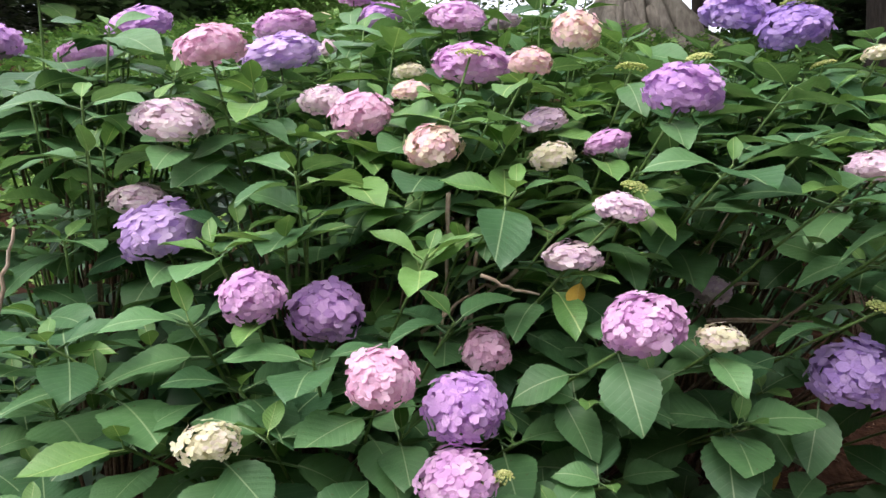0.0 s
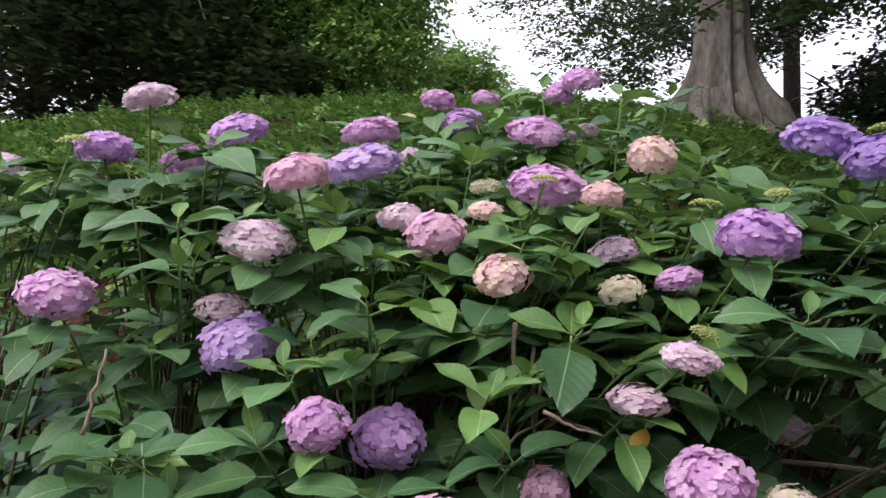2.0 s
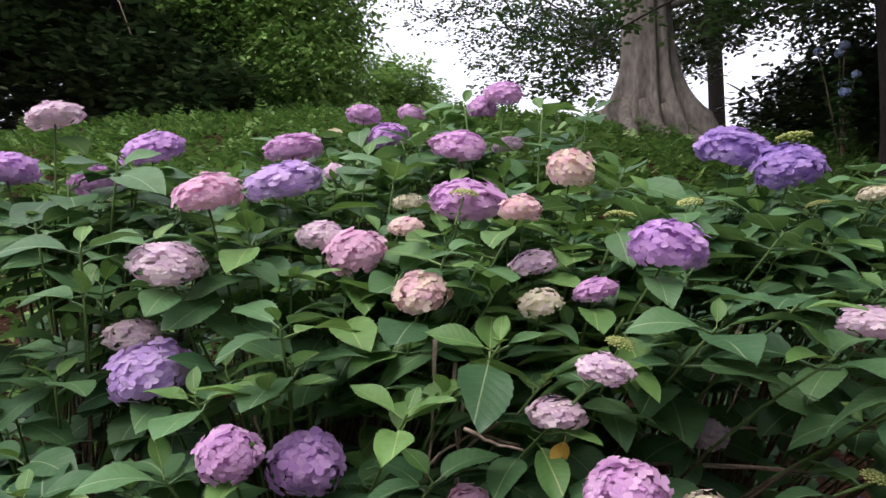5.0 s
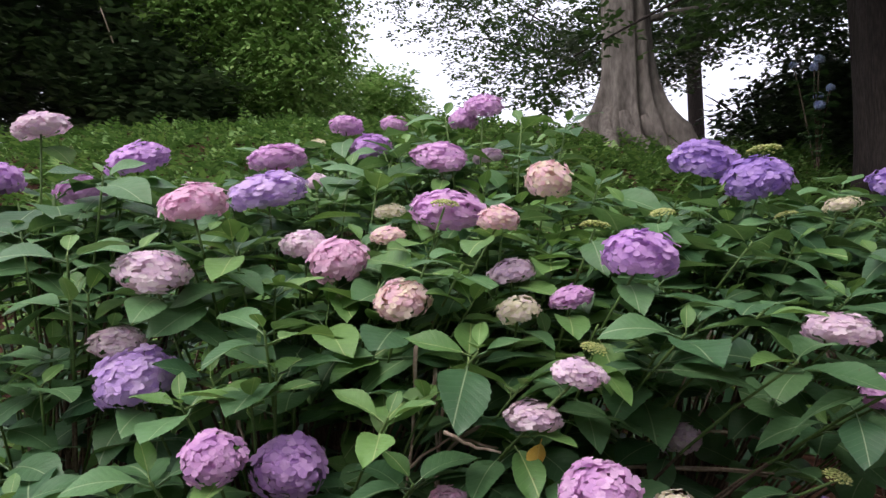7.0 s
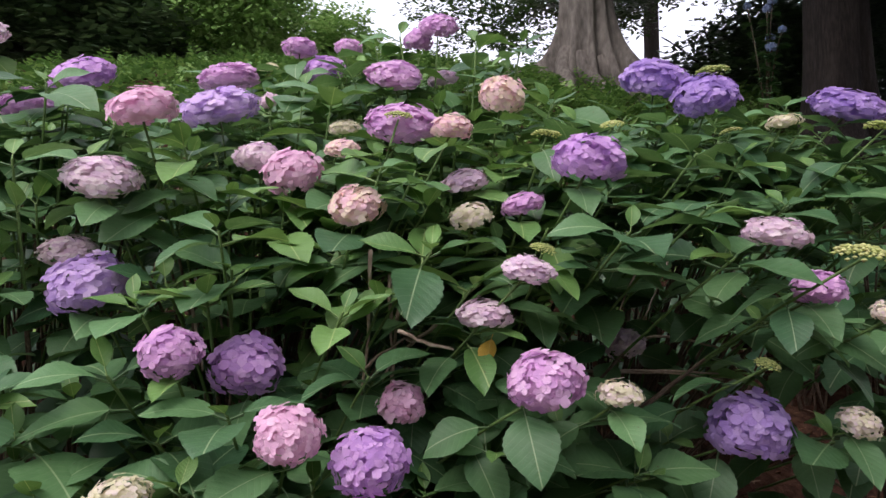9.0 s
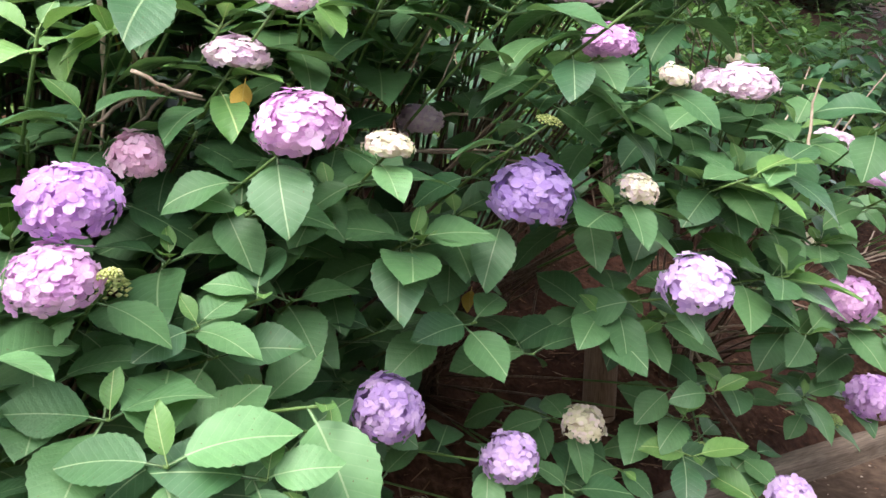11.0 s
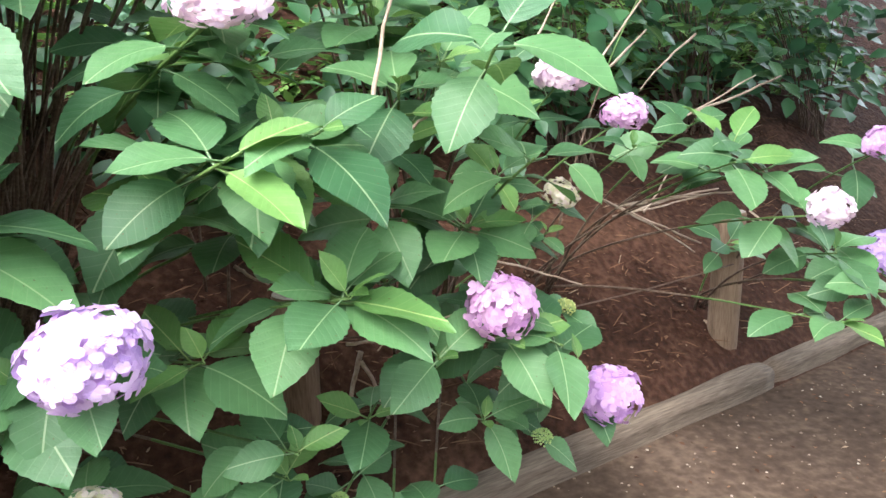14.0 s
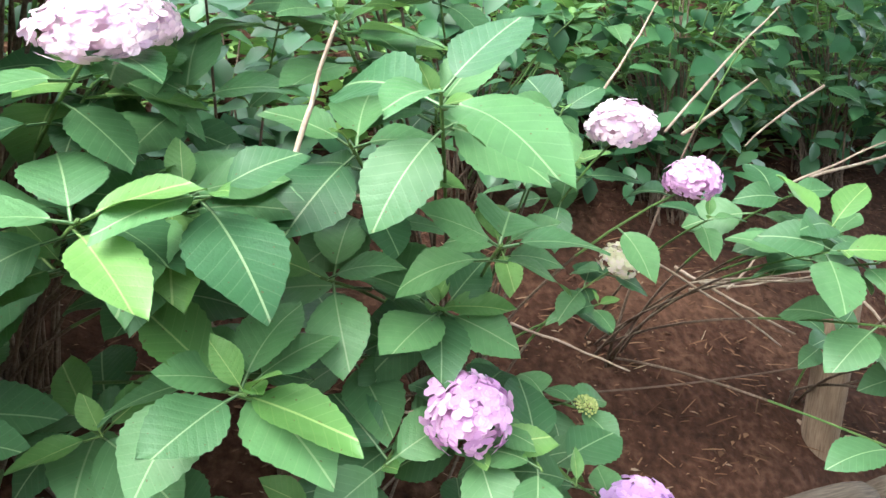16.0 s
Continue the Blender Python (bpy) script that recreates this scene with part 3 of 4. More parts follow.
leafy(-0.50, 1.05, 1.16, 0.14)
leafy(-0.20, 0.98, 1.10, 0.14)

for p, colour, radius, squash in BLOOMS:
    small = colour in ("green", "bud")
    shoot(p, colour, radius * (1.0 if small else 0.96), squash, 0.11 if small else 0.128, 3 if p.x > 1.9 else 4)
for p, size in SPRAYS:
    shoot(p, None, 0, 1, size * 0.94, 4, 0.05)

# leafy shoots in between, lower than the flowers
seeds = list(TIPS)
made = 0
for n_try in range(6000):
    if made >= 400:
        break
    t = rng.choice(seeds)
    c = t + Vector((rng.uniform(-0.34, 0.34), rng.uniform(-0.12, 0.34), rng.uniform(-0.5, -0.03)))
    s = across(c.x, c.y)
    if c.z < ground_z(c.x, c.y) + 0.3 or (c.x > 0.45 and c.z < 1.3) or (c.x > 1.6 and s < 1.0) or (c.x > 0.45 and rng.random() < 0.6):
        continue
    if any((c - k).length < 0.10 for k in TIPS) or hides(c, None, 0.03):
        continue
    TIPS.append(c)
    shoot(c, None, 0, 1, rng.uniform(0.105, 0.14), 3, 0.04)
    made += 1

# crowded leafy tips just under the upper blooms
upper = [p for p, colour, radius, squash in BLOOMS if p.z > 1.55]
made = 0
for n_try in range(6000):
    if made >= 210:
        break
    c = rng.choice(upper) + Vector((rng.uniform(-0.3, 0.3), rng.uniform(-0.1, 0.3), rng.uniform(-0.2, -0.05)))
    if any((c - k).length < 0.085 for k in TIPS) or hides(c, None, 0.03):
        continue
    TIPS.append(c)
    shoot(c, None, 0, 1, rng.uniform(0.12, 0.15), 4, 0.05)
    made += 1

# leafy shoots of the bushes further along the path and up the bank
for k in range(150):
    u, s = rng.uniform(2.5, 5.6), rng.uniform(0.95, 1.9)
    p = ORIGIN + ALONG * u + ACROSS * s
    shoot(Vector((p.x, p.y, ground_z(p.x, p.y) + rng.uniform(0.3, 1.1))), None, 0, 1, 0.135, 3, 0.04)
for k in range(50):
    u, s = rng.uniform(-3.2, 2.6), rng.uniform(0.9, 1.9)
    p = ORIGIN + ALONG * u + ACROSS * s
    shoot(Vector((p.x, p.y, ground_z(p.x, p.y) + rng.uniform(0.45, 1.0))), None, 0, 1, 0.13, 3, 0.05)


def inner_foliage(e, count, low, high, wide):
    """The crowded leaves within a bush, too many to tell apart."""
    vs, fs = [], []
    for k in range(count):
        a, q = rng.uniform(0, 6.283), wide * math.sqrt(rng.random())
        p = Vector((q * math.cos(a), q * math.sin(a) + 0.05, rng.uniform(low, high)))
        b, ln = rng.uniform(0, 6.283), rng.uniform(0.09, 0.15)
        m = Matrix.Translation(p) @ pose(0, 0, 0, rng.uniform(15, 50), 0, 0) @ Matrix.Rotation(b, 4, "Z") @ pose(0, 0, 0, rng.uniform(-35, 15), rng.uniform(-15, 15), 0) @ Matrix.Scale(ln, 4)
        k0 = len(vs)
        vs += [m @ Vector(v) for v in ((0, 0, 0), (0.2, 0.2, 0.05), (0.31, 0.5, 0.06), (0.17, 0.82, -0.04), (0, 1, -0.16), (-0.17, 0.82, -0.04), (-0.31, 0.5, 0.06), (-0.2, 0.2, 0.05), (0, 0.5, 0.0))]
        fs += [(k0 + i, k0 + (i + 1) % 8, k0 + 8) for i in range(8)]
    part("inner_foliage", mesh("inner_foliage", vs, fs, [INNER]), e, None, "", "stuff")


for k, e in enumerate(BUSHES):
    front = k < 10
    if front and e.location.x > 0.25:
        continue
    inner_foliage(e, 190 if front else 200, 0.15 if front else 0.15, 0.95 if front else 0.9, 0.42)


# ---- yellowed leaves caught in the bushes, and fallen ones ----
def yellow_leaf(x, y, z, rx, ry, rz, length, label):
    ob = new("yellow_leaf", YELLOW_LEAF)
    ob.matrix_basis = pose(x, y, z, rx, ry, rz) @ Matrix.Scale(length, 4)
    tagged(ob, label, "leaf", "yellow leaves")


yellow_leaf(0.285, 1.214, 1.315, -70, 5, 20, 0.055, "yellow hydrangea leaf hanging among the green ones")
yellow_leaf(0.03, 1.42, 1.42, -60, 20, -60, 0.05, "yellow hydrangea leaf hanging among the green ones")
yellow_leaf(0.72, 1.52, 0.91, -75, 0, 15, 0.05, "yellow hydrangea leaf hanging below a bush")
for k in range(16):
    u, s = rng.uniform(0.2, 4.2), rng.choice((rng.uniform(0.2, 1.0), rng.uniform(-1.2, -0.1)))
    p = ORIGIN + ALONG * u + ACROSS * s
    ob = new("fallen_leaf", leaf_mesh("fallen_leaf", LITTER, 0.2, 0.2, 0.3, 70 + k))
    ob.matrix_basis = pose(p.x, p.y, ground_z(p.x, p.y) + 0.008, rng.uniform(5, 35) if s > 0 else 3, rng.uniform(-8, 8), rng.uniform(0, 360)) @ Matrix.Scale(rng.uniform(0.03, 0.06), 4)
    tagged(ob, "dry curled fallen leaf lying on the bare soil", "leaf", "fallen leaves")


# ---- bare twigs and branches ----
def twig(a, b, r=0.0036):
    a, b = Vector(a), Vector(b)
    mid = (a + b) / 2 + Vector((rng.uniform(-0.02, 0.02), rng.uniform(-0.02, 0.02), rng.uniform(-0.012, 0.025)))
    pts = arc(a, mid, b, 8)
    pts = [p + Vector((rng.uniform(-1, 1), rng.uniform(-1, 1), rng.uniform(-1, 1))) * 0.003 for p in pts]
    vs, fs = tube(pts, [r * (1.1 - 0.06 * i) for i in range(9)], 7)
    tagged(new("twig", mesh("twig", vs, fs, [TWIG])), "bare pale brown twig among hydrangea stems", "twig", "bare twigs")


twig((2.29, 2.53, 0.88), (2.68, 2.45, 0.66))
twig((1.91, 2.36, 0.73), (2.22, 2.31, 0.63))
twig((2.50, 2.69, 0.74), (2.88, 2.68, 0.80))
twig((0.67, 1.64, 1.29), (0.86, 1.64, 1.26))
twig((0.48, 1.64, 1.21), (0.86, 1.65, 1.19))
twig((-0.01, 1.31, 1.22), (0.12, 1.31, 1.31))
twig((0.12, 1.31, 1.31), (0.21, 1.31, 1.29))
twig((0.60, 1.65, 1.21), (0.82, 1.57, 1.21))
twig((1.47, 1.78, 0.74), (1.61, 1.75, 0.75))
twig((1.57, 1.74, 0.78), (1.67, 1.73, 0.80))
twig((2.44, 2.48, 0.82), (2.86, 2.34, 0.88))
twig((2.42, 2.51, 0.81), (2.74, 2.45, 0.85))
twig((1.50, 1.52, 1.22), (1.55, 1.56, 1.39))
twig((1.56, 1.70, 1.15), (1.63, 1.71, 1.19))
twig((2.14, 2.57, 1.30), (2.28, 2.63, 1.55))
twig((2.30, 2.50, 1.22), (2.58, 2.56, 1.55))
twig((2.76, 2.68, 1.08), (3.03, 2.70, 1.21))
twig((-0.60, 0.95, 1.28), (-0.56, 0.94, 1.42))
twig((2.46, 2.72, 0.80), (2.80, 2.60, 0.64), 0.0050)
twig((2.53, 2.69, 0.74), (2.99, 2.80, 0.79), 0.0050)
twig((3.04, 3.08, 1.05), (3.47, 3.12, 1.19), 0.0060)
twig((2.47, 2.83, 1.19), (2.83, 3.12, 1.38), 0.0060)
twig((1.52, 2.00, 0.63), (1.47, 1.95, 0.42), 0.0060)
twig((1.52, 1.99, 0.61), (1.57, 1.94, 0.48), 0.0050)
twig((1.54, 1.95, 0.67), (1.65, 1.92, 0.68), 0.0060)
twig((2.61, 2.67, 0.75), (2.76, 2.77, 0.88), 0.0040)
twig((3.04, 2.67, 0.73), (3.17, 2.48, 0.56), 0.0040)
twig((3.13, 3.25, 1.36), (2.78, 3.06, 1.15), 0.0050)
twig((1.26, 1.96, 0.87), (1.33, 1.94, 0.83), 0.0040)
twig((-0.314, 1.284, 1.413), (-0.290, 1.310, 1.25))
twig((0.114, 1.233, 1.33), (0.216, 1.247, 1.294))
twig((0.657, 1.459, 1.523), (0.56, 1.471, 1.32), 0.0028)
twig((0.70, 1.50, 1.50), (0.64, 1.52, 1.34), 0.0025)
for a, b in (((0.052, 1.307, 1.489), (0.02, 1.35, 1.16)), ((0.114, 1.368, 1.455), (0.07, 1.42, 1.12)), ((0.08, 1.36, 1.44), (0.10, 1.40, 1.10)), ((0.18, 1.36, 1.34), (0.06, 1.38, 1.22))):
    twig(a, b, 0.0042)


# ---- posts, rope and timber edging by the path ----
def post(x, y, top, r, lean):
    z0 = ground_z(x, y) - 0.12
    e = new("fence_post")
    e.matrix_basis = pose(x, y, z0, lean, lean * 0.4, rng.uniform(0, 360))
    tagged(e, "short round weathered wooden post set in soil", "post", "posts along the path")
    h, sides = top - z0, 20
    vs, fs = [], []
    for j in range(9):
        t = j / 8
        for k in range(sides):
            a = 2 * math.pi * k / sides
            rr = r * (1 + 0.05 * noise.noise(Vector((math.cos(a) * 2, math.sin(a) * 2, t * 2 + x)))) * (0.985 if j == 7 else 0.93 if j == 8 else 1)
            vs.append((rr * math.cos(a), rr * math.sin(a), h * (t if j < 7 else 0.985 if j == 7 else 1.0)))
    for j in range(8):
        for k in range(sides):
            k2 = (k + 1) % sides
            fs.append((j * sides + k, j * sides + k2, j * sides + sides + k2, j * sides + sides + k))
    part("shaft", mesh("shaft", vs, fs, [POST]), e)
    vs = [(0, 0, h + 0.002)] + [(r * 0.93 * math.cos(2 * math.pi * k / sides), r * 0.93 * math.sin(2 * math.pi * k / sides), h) for k in range(sides)]
    part("end_grain", mesh("end_grain", vs, [(0, k + 1, (k + 1) % sides + 1) for k in range(sides)], [POST_END], False), e, None, "grey cut end of the post")


post(3.08, 2.81, 0.69, 0.06, 2)
post(1.38, 2.38, 0.66, 0.06, 0)
pts = [Vector((1.40, 2.36, 0.52)).lerp(Vector((3.05, 2.75, 0.50)), i / 12) - Vector((0, 0, 0.05 * math.sin(math.pi * i / 12))) for i in range(13)]
vs, fs = tube(pts, [0.0035] * 13, 6)
tagged(new("rope", mesh("rope", vs, fs, [ROPE])), "thin brown rope strung between two wooden posts", "rope")


def timber(u0, u1, lift, shift):
    e = new("timber_edging")
    p = ORIGIN + ALONG * u0 + ACROSS * shift
    e.matrix_basis = pose(p.x, p.y, -0.03 + lift, rng.uniform(-2, 2), 0, math.degrees(math.atan2(ALONG.y, ALONG.x)))
    tagged(e, "weathered squared timber laid as a path edging", "edging", "timbers edging the path")
    ln, vs, fs, k = u1 - u0, [], [], 24
    ring = [(0.0, 0.012), (0.0, 0.085), (0.004, 0.10), (0.018, 0.112), (0.06, 0.116), (0.115, 0.112), (0.13, 0.10), (0.134, 0.08), (0.134, 0.0)]
    for i in range(k + 1):
        x = ln * i / k
        inset = 0.006 if i in (0, k) else 0.0
        for yy, zz in ring:
            q = noise.noise(Vector((x * 3 + u0, yy * 14, zz * 14))) * 0.007
            vs.append((x, yy + q + (inset if yy < 0.06 else -inset), zz + q - inset))
    w = len(ring)
    for i in range(k):
        for j in range(w - 1):
            a = i * w + j
            fs.append((a, a + w, a + w + 1, a + 1))
    fs += [tuple(range(w)), tuple(k * w + j for j in range(w))[::-1]]
    part("beam", mesh("beam", vs, fs, [TIMBER]), e)


for u0, u1, lift, shift in ((-5.9, -3.95, 0, 0.0), (-3.94, -2.1, 0.004, 0.005), (-2.09, -0.3, 0, 0), (-0.29, 1.55, 0.004, 0.0), (1.56, 3.43, 0.0, -0.005), (3.44, 5.3, -0.004, 0.004), (5.31, 7.2, 0.0, 0.0)):
    timber(u0, u1, lift, shift)


# ---- ground cover, litter and grit ----
def scattered(name, count, place, shape, mat, label, category):
    """Many small pieces in one mesh. place gives a point, shape the corners and faces round it."""
    vs, fs = [], []
    for k in range(count):
        p = place()
        if p is None:
            continue
        v, f = shape(p)
        b = len(vs)
        vs += v
        fs += [tuple(i + b for i in q) for q in f]
    return tagged(new(name, mesh(name, vs, fs, [mat])), label, category, kind="stuff")


def on_bank(u0, u1, s0, s1, lift=0.0):
    def place():
        p = ORIGIN + ALONG * rng.uniform(u0, u1) + ACROSS * rng.uniform(s0, s1)
        return Vector((p.x, p.y, ground_z(p.x, p.y) + lift))
    return place


def blade(lo, hi, up=0.5):
    """A small arching pointed leaf of six corners."""
    def shape(p):
        ln, a, e = rng.uniform(lo, hi), rng.uniform(0, 6.283), rng.uniform(-0.1, up)
        d = Vector((math.cos(a) * math.cos(e), math.sin(a) * math.cos(e), math.sin(e)))
        sd = d.cross(Vector((0, 0, 1))).normalized() * ln * rng.uniform(0.16, 0.28)
        dn = Vector((0, 0, -ln * 0.18))
        return [p, p + d * ln * 0.4 + sd, p + d * ln + dn, p + d * ln * 0.4 - sd], [(0, 1, 2), (0, 2, 3)]
    return shape


def spray(lo, hi):
    """A fern-like sprig of several pairs of leaflets."""
    def shape(p):
        a, e = rng.uniform(0, 6.283), rng.uniform(0.25, 1.1)
        d = Vector((math.cos(a) * math.cos(e), math.sin(a) * math.cos(e), math.sin(e)))
        sd = d.cross(Vector((0, 0, 1))).normalized()
        ln, vs, fs = rng.uniform(lo, hi), [], []
        for k in range(6):
            t = (k + 1) / 6
            c = p + d * ln * t - Vector((0, 0, ln * 0.35 * t * t))
            w = ln * 0.34 * (1.15 - t)
            for sgn in (-1, 1):
                b = len(vs)
                tip = c + sd * sgn * w + d * w * 0.4 - Vector((0, 0, w * 0.2))
                vs += [c, (c + tip) / 2 + d * w * 0.22, tip, (c + tip) / 2 - d * w * 0.22]
                fs += [(b, b + 1, b + 2, b + 3)]
        return vs, fs
    return shape


def stone(lo, hi):
    def shape(p):
        h = rng.uniform(lo, hi)
        q = [Vector((rng.uniform(0.6, 1) * x * h, rng.uniform(0.6, 1) * y * h, z * h * 0.6)) for x, y, z in ((1, 0, 0), (0, 1, 0), (-1, 0, 0), (0, -1, 0), (0, 0, 1))]
        return [p + v for v in q], [(0, 1, 4), (1, 2, 4), (2, 3, 4), (3, 0, 4)]
    return shape


def straw(lo, hi):
    def shape(p):
        ln, a = rng.uniform(lo, hi), rng.uniform(0, 6.283)
        d, w = Vector((math.cos(a), math.sin(a), rng.uniform(-0.1, 0.5))) * ln, Vector((-math.sin(a), math.cos(a), 0)) * rng.uniform(0.0012, 0.003)
        return [p - w, p + w, p + d + w, p + d - w, p + d / 2 + Vector((0, 0, 0.004))], [(0, 1, 4), (1, 2, 4), (2, 3, 4), (3, 0, 4)]
    return shape


scattered("ferns", 9000, on_bank(-7, 7, 1.5, 7.0), spray(0.14, 0.42), FERN, "low green ferns covering the upper bank", "ferns")
scattered("ground_cover", 26000, on_bank(-7, 7, 1.3, 7.2, 0.03), blade(0.07, 0.16, 0.9), FERN, "small leafy green plants covering the upper bank", "ground cover")
scattered("leaf_litter", 4200, on_bank(-1.5, 5, 0.13, 2.0, 0.004), blade(0.012, 0.04, 0.4), LITTER, "brown dead leaves scattered on the bank soil", "leaf litter")
scattered("dry_stalks", 3600, on_bank(-1.5, 5, 0.13, 2.0, 0.006), straw(0.02, 0.11), LITTER, "dry brown stalks and needles on the soil", "stalks")
scattered("path_litter", 2400, on_bank(-1.5, 6, -2.2, -0.01, 0.003), blade(0.008, 0.032, 0.1), LITTER, "small dead leaf scraps on the dirt path", "leaf litter")
scattered("grit", 2800, on_bank(-1.5, 6, -2.2, -0.005, 0.0), stone(0.002, 0.008), PEBBLE, "loose grit and crumbs on the dirt path", "grit")
scattered("soil_crumbs", 3000, on_bank(-1.0, 5, 0.13, 1.2, 0.0), stone(0.003, 0.012), SOIL, "loose crumbs of reddish soil on the bank", "soil")


# ---- trees and hedges ----
def crown_mesh(name, blobs, count, lo, hi, mat, flat=0.35, seed=3, hang=0.2):
    """Leaves in sprigs, gathered in clumps about the given centres and radii."""
    r = random.Random(seed)
    vs, fs = [], []
    total = sum(b[1] ** 2 for b in blobs)
    for c, rad in blobs:
        c = Vector(c)
        for k in range(int(count * rad * rad / total / 7)):
            d = Vector((r.gauss(0, 1), r.gauss(0, 1), r.gauss(0, 0.8))).normalized()
            q = c + d * rad * (r.uniform(0.55, 1.05) * (1 + 0.3 * noise.noise(d * 3 + c)))
            a = r.uniform(0, 6.283)
            g = Vector((math.cos(a), math.sin(a), r.uniform(-hang - 0.4, 0.25))).normalized()
            for i in range(7):
                p = q + g * (i * lo * 0.75) + Vector((r.uniform(-1, 1), r.uniform(-1, 1), r.uniform(-1, 1))) * lo * 0.35
                b2 = a + (1 if i % 2 else -1) * r.uniform(0.5, 1.2)
                ln = r.uniform(lo, hi)
                e = Vector((math.cos(b2), math.sin(b2), r.uniform(-flat - hang, flat))).normalized()
                sd = e.cross(Vector((r.uniform(-0.4, 0.4), r.uniform(-0.4, 0.4), 1))).normalized() * ln * 0.27
                k0 = len(vs)
                vs += [p, p + e * ln * 0.45 + sd, p + e * ln, p + e * ln * 0.45 - sd]
                fs.append((k0, k0 + 1, k0 + 2, k0 + 3))
    return mesh(name, vs, fs, [mat], False)


def limb(parent, a, b, r0, r1, mat, sag=0.1):
    a, b = Vector(a), Vector(b)
    pts = arc(a, (a + b) / 2 + Vector((0, 0, sag * (b - a).length)), b, 8)
    vs, fs = tube(pts, [r0 + (r1 - r0) * i / 8 for i in range(9)], 8)
    part("limb", mesh("limb", vs, fs, [mat]), parent)


def trunk_mesh(height, r, flare, roots, mat, sides=56, seed=0):
    """A tapering trunk whose foot runs out in ridged roots."""
    vs, fs = [], []
    hs = [-0.7, -0.35, -0.12, 0, 0.06, 0.13, 0.22, 0.33, 0.46, 0.62, 0.8, 1.05, 1.4, 1.9, 2.6, height]
    for h in hs:
        f = math.exp(-max(h, 0) / 0.36) * (1 - 0.5 * min(h, 0))
        for k in range(sides):
            a = 2 * math.pi * k / sides
            ridge = sum(w * max(0, math.cos(a - c)) ** p for c, w, p in roots)
            flute = 0.10 * math.exp(-max(h, 0) / 2.2) * (1.0 - 2.4 * max(0.0, math.cos(3.5 * a + 0.9)) ** 8 - 1.2 * max(0.0, math.cos(5 * a)) ** 10) + 0.02 * noise.noise(Vector((math.cos(a) * 2, math.sin(a) * 2, h + seed)))
            rr = r * (1 - 0.04 * h / 2) * (1 + flute) + f * (flare * 0.25 + ridge)
            vs.append((rr * math.cos(a), rr * math.sin(a), h - 0.35 * max(0, rr - r * 1.3) * (1 if h < 0.1 else 0)))
    n = sides
    for j in range(len(hs) - 1):
        for k in range(n):
            k2 = (k + 1) % n
            fs.append((j * n + k, j * n + k2, j * n + n + k2, j * n + n + k))
    return mesh("trunk", vs, fs, [mat])


def tree(name, x, y, label, sink=0.25):
    e = new(name)
    e.location = (x, y, ground_z(x, y) - sink)
    return tagged(e, label, "tree")


# the great tree at the top of the bank
big = tree("beech_tree", 1.70, 8.35, "large smooth grey-barked tree with spreading roots on the bank", 0.02)
part("trunk", trunk_mesh(7.0, 0.285, 0.10, [(-0.30, 0.55, 30), (-0.95, 0.24, 50), (-1.5, 0.16, 60), (-2.1, 0.20, 60), (-2.75, 0.26, 50), (0.4, 0.3, 30), (1.6, 0.3, 20), (3.4, 0.3, 30)], BARK, 120), big)
for a, ln in ((-0.30, 1.5), (-0.9, 0.9), (-1.55, 0.7), (-2.15, 0.8), (-2.8, 1.1), (0.5, 1.2)):
    c = Vector((math.cos(a), math.sin(a), 0))
    base = big.location
    pts = []
    for i in range(9):
        d = 0.26 + ln * i / 8
        w = c * d + Vector((-c.y, c.x, 0)) * 0.12 * math.sin(i * 0.8 + a)
        g = ground_z(base.x + w.x, base.y + w.y) - base.z
        pts.append(Vector((w.x, w.y, g + 0.30 * math.exp(-i / 1.6) + 0.02 - 0.008 * i)))
    vs, fs = tube(pts, [0.12 - 0.010 * i for i in range(9)], 10)
    part("root", mesh("root", vs, fs, [BARK]), big)
for b, r1 in (((2.6, -1.4, 6.2), 0.05), ((1.4, -3.5, 6.4), 0.04), ((-1.2, 2.4, 7.5), 0.06), ((3.4, 1.5, 6.8), 0.05)):
    limb(big, (0, 0, rng.uniform(3.2, 5.2)), b, 0.13, r1, BARK)
limb(big, (0.2, -0.2, 3.6), (-0.5, -3.4, 0.75), 0.03, 0.006, DARK_BARK, 0.05)
limb(big, (0.2, -0.2, 3.0), (0.9, -3.0, 0.8), 0.03, 0.006, DARK_BARK, 0.05)
part("crown", crown_mesh("crown", [((2.6, -1.4, 6.0), 1.7), ((1.2, -3.6, 6.4), 1.5), ((3.8, 1.5, 6.4), 1.9), ((0, 0, 8.0), 2.4), ((-1.6, 2.2, 7.6), 1.5)], 32000, 0.12, 0.20, CROWN_MID), big, None, "", "stuff")
part("crown", crown_mesh("crown", [((0.95, 3.0, 2.2), 0.6), ((1.3, 3.0, 2.9), 0.7), ((-0.75, 3.0, 2.3), 0.5), ((-0.8, 3.0, 1.6), 0.3), ((2.5, 2.2, 3.0), 0.7), ((3.6, 1.6, 2.9), 0.8)], 6500, 0.08, 0.14, CROWN_MID, seed=5), big, None, "", "stuff")
limb(big, (0.9, -2.7, 0.85), (-0.9, -2.65, -0.02), 0.02, 0.006, DARK_BARK, 0.03)
limb(big, (0.1, -0.2, 3.2), (-1.3, -2.2, 0.4), 0.025, 0.005, DARK_BARK, 0.1)
limb(big, (0.2, 0.0, 1.5), (1.6, -0.4, 1.45), 0.05, 0.02, BARK, 0.12)
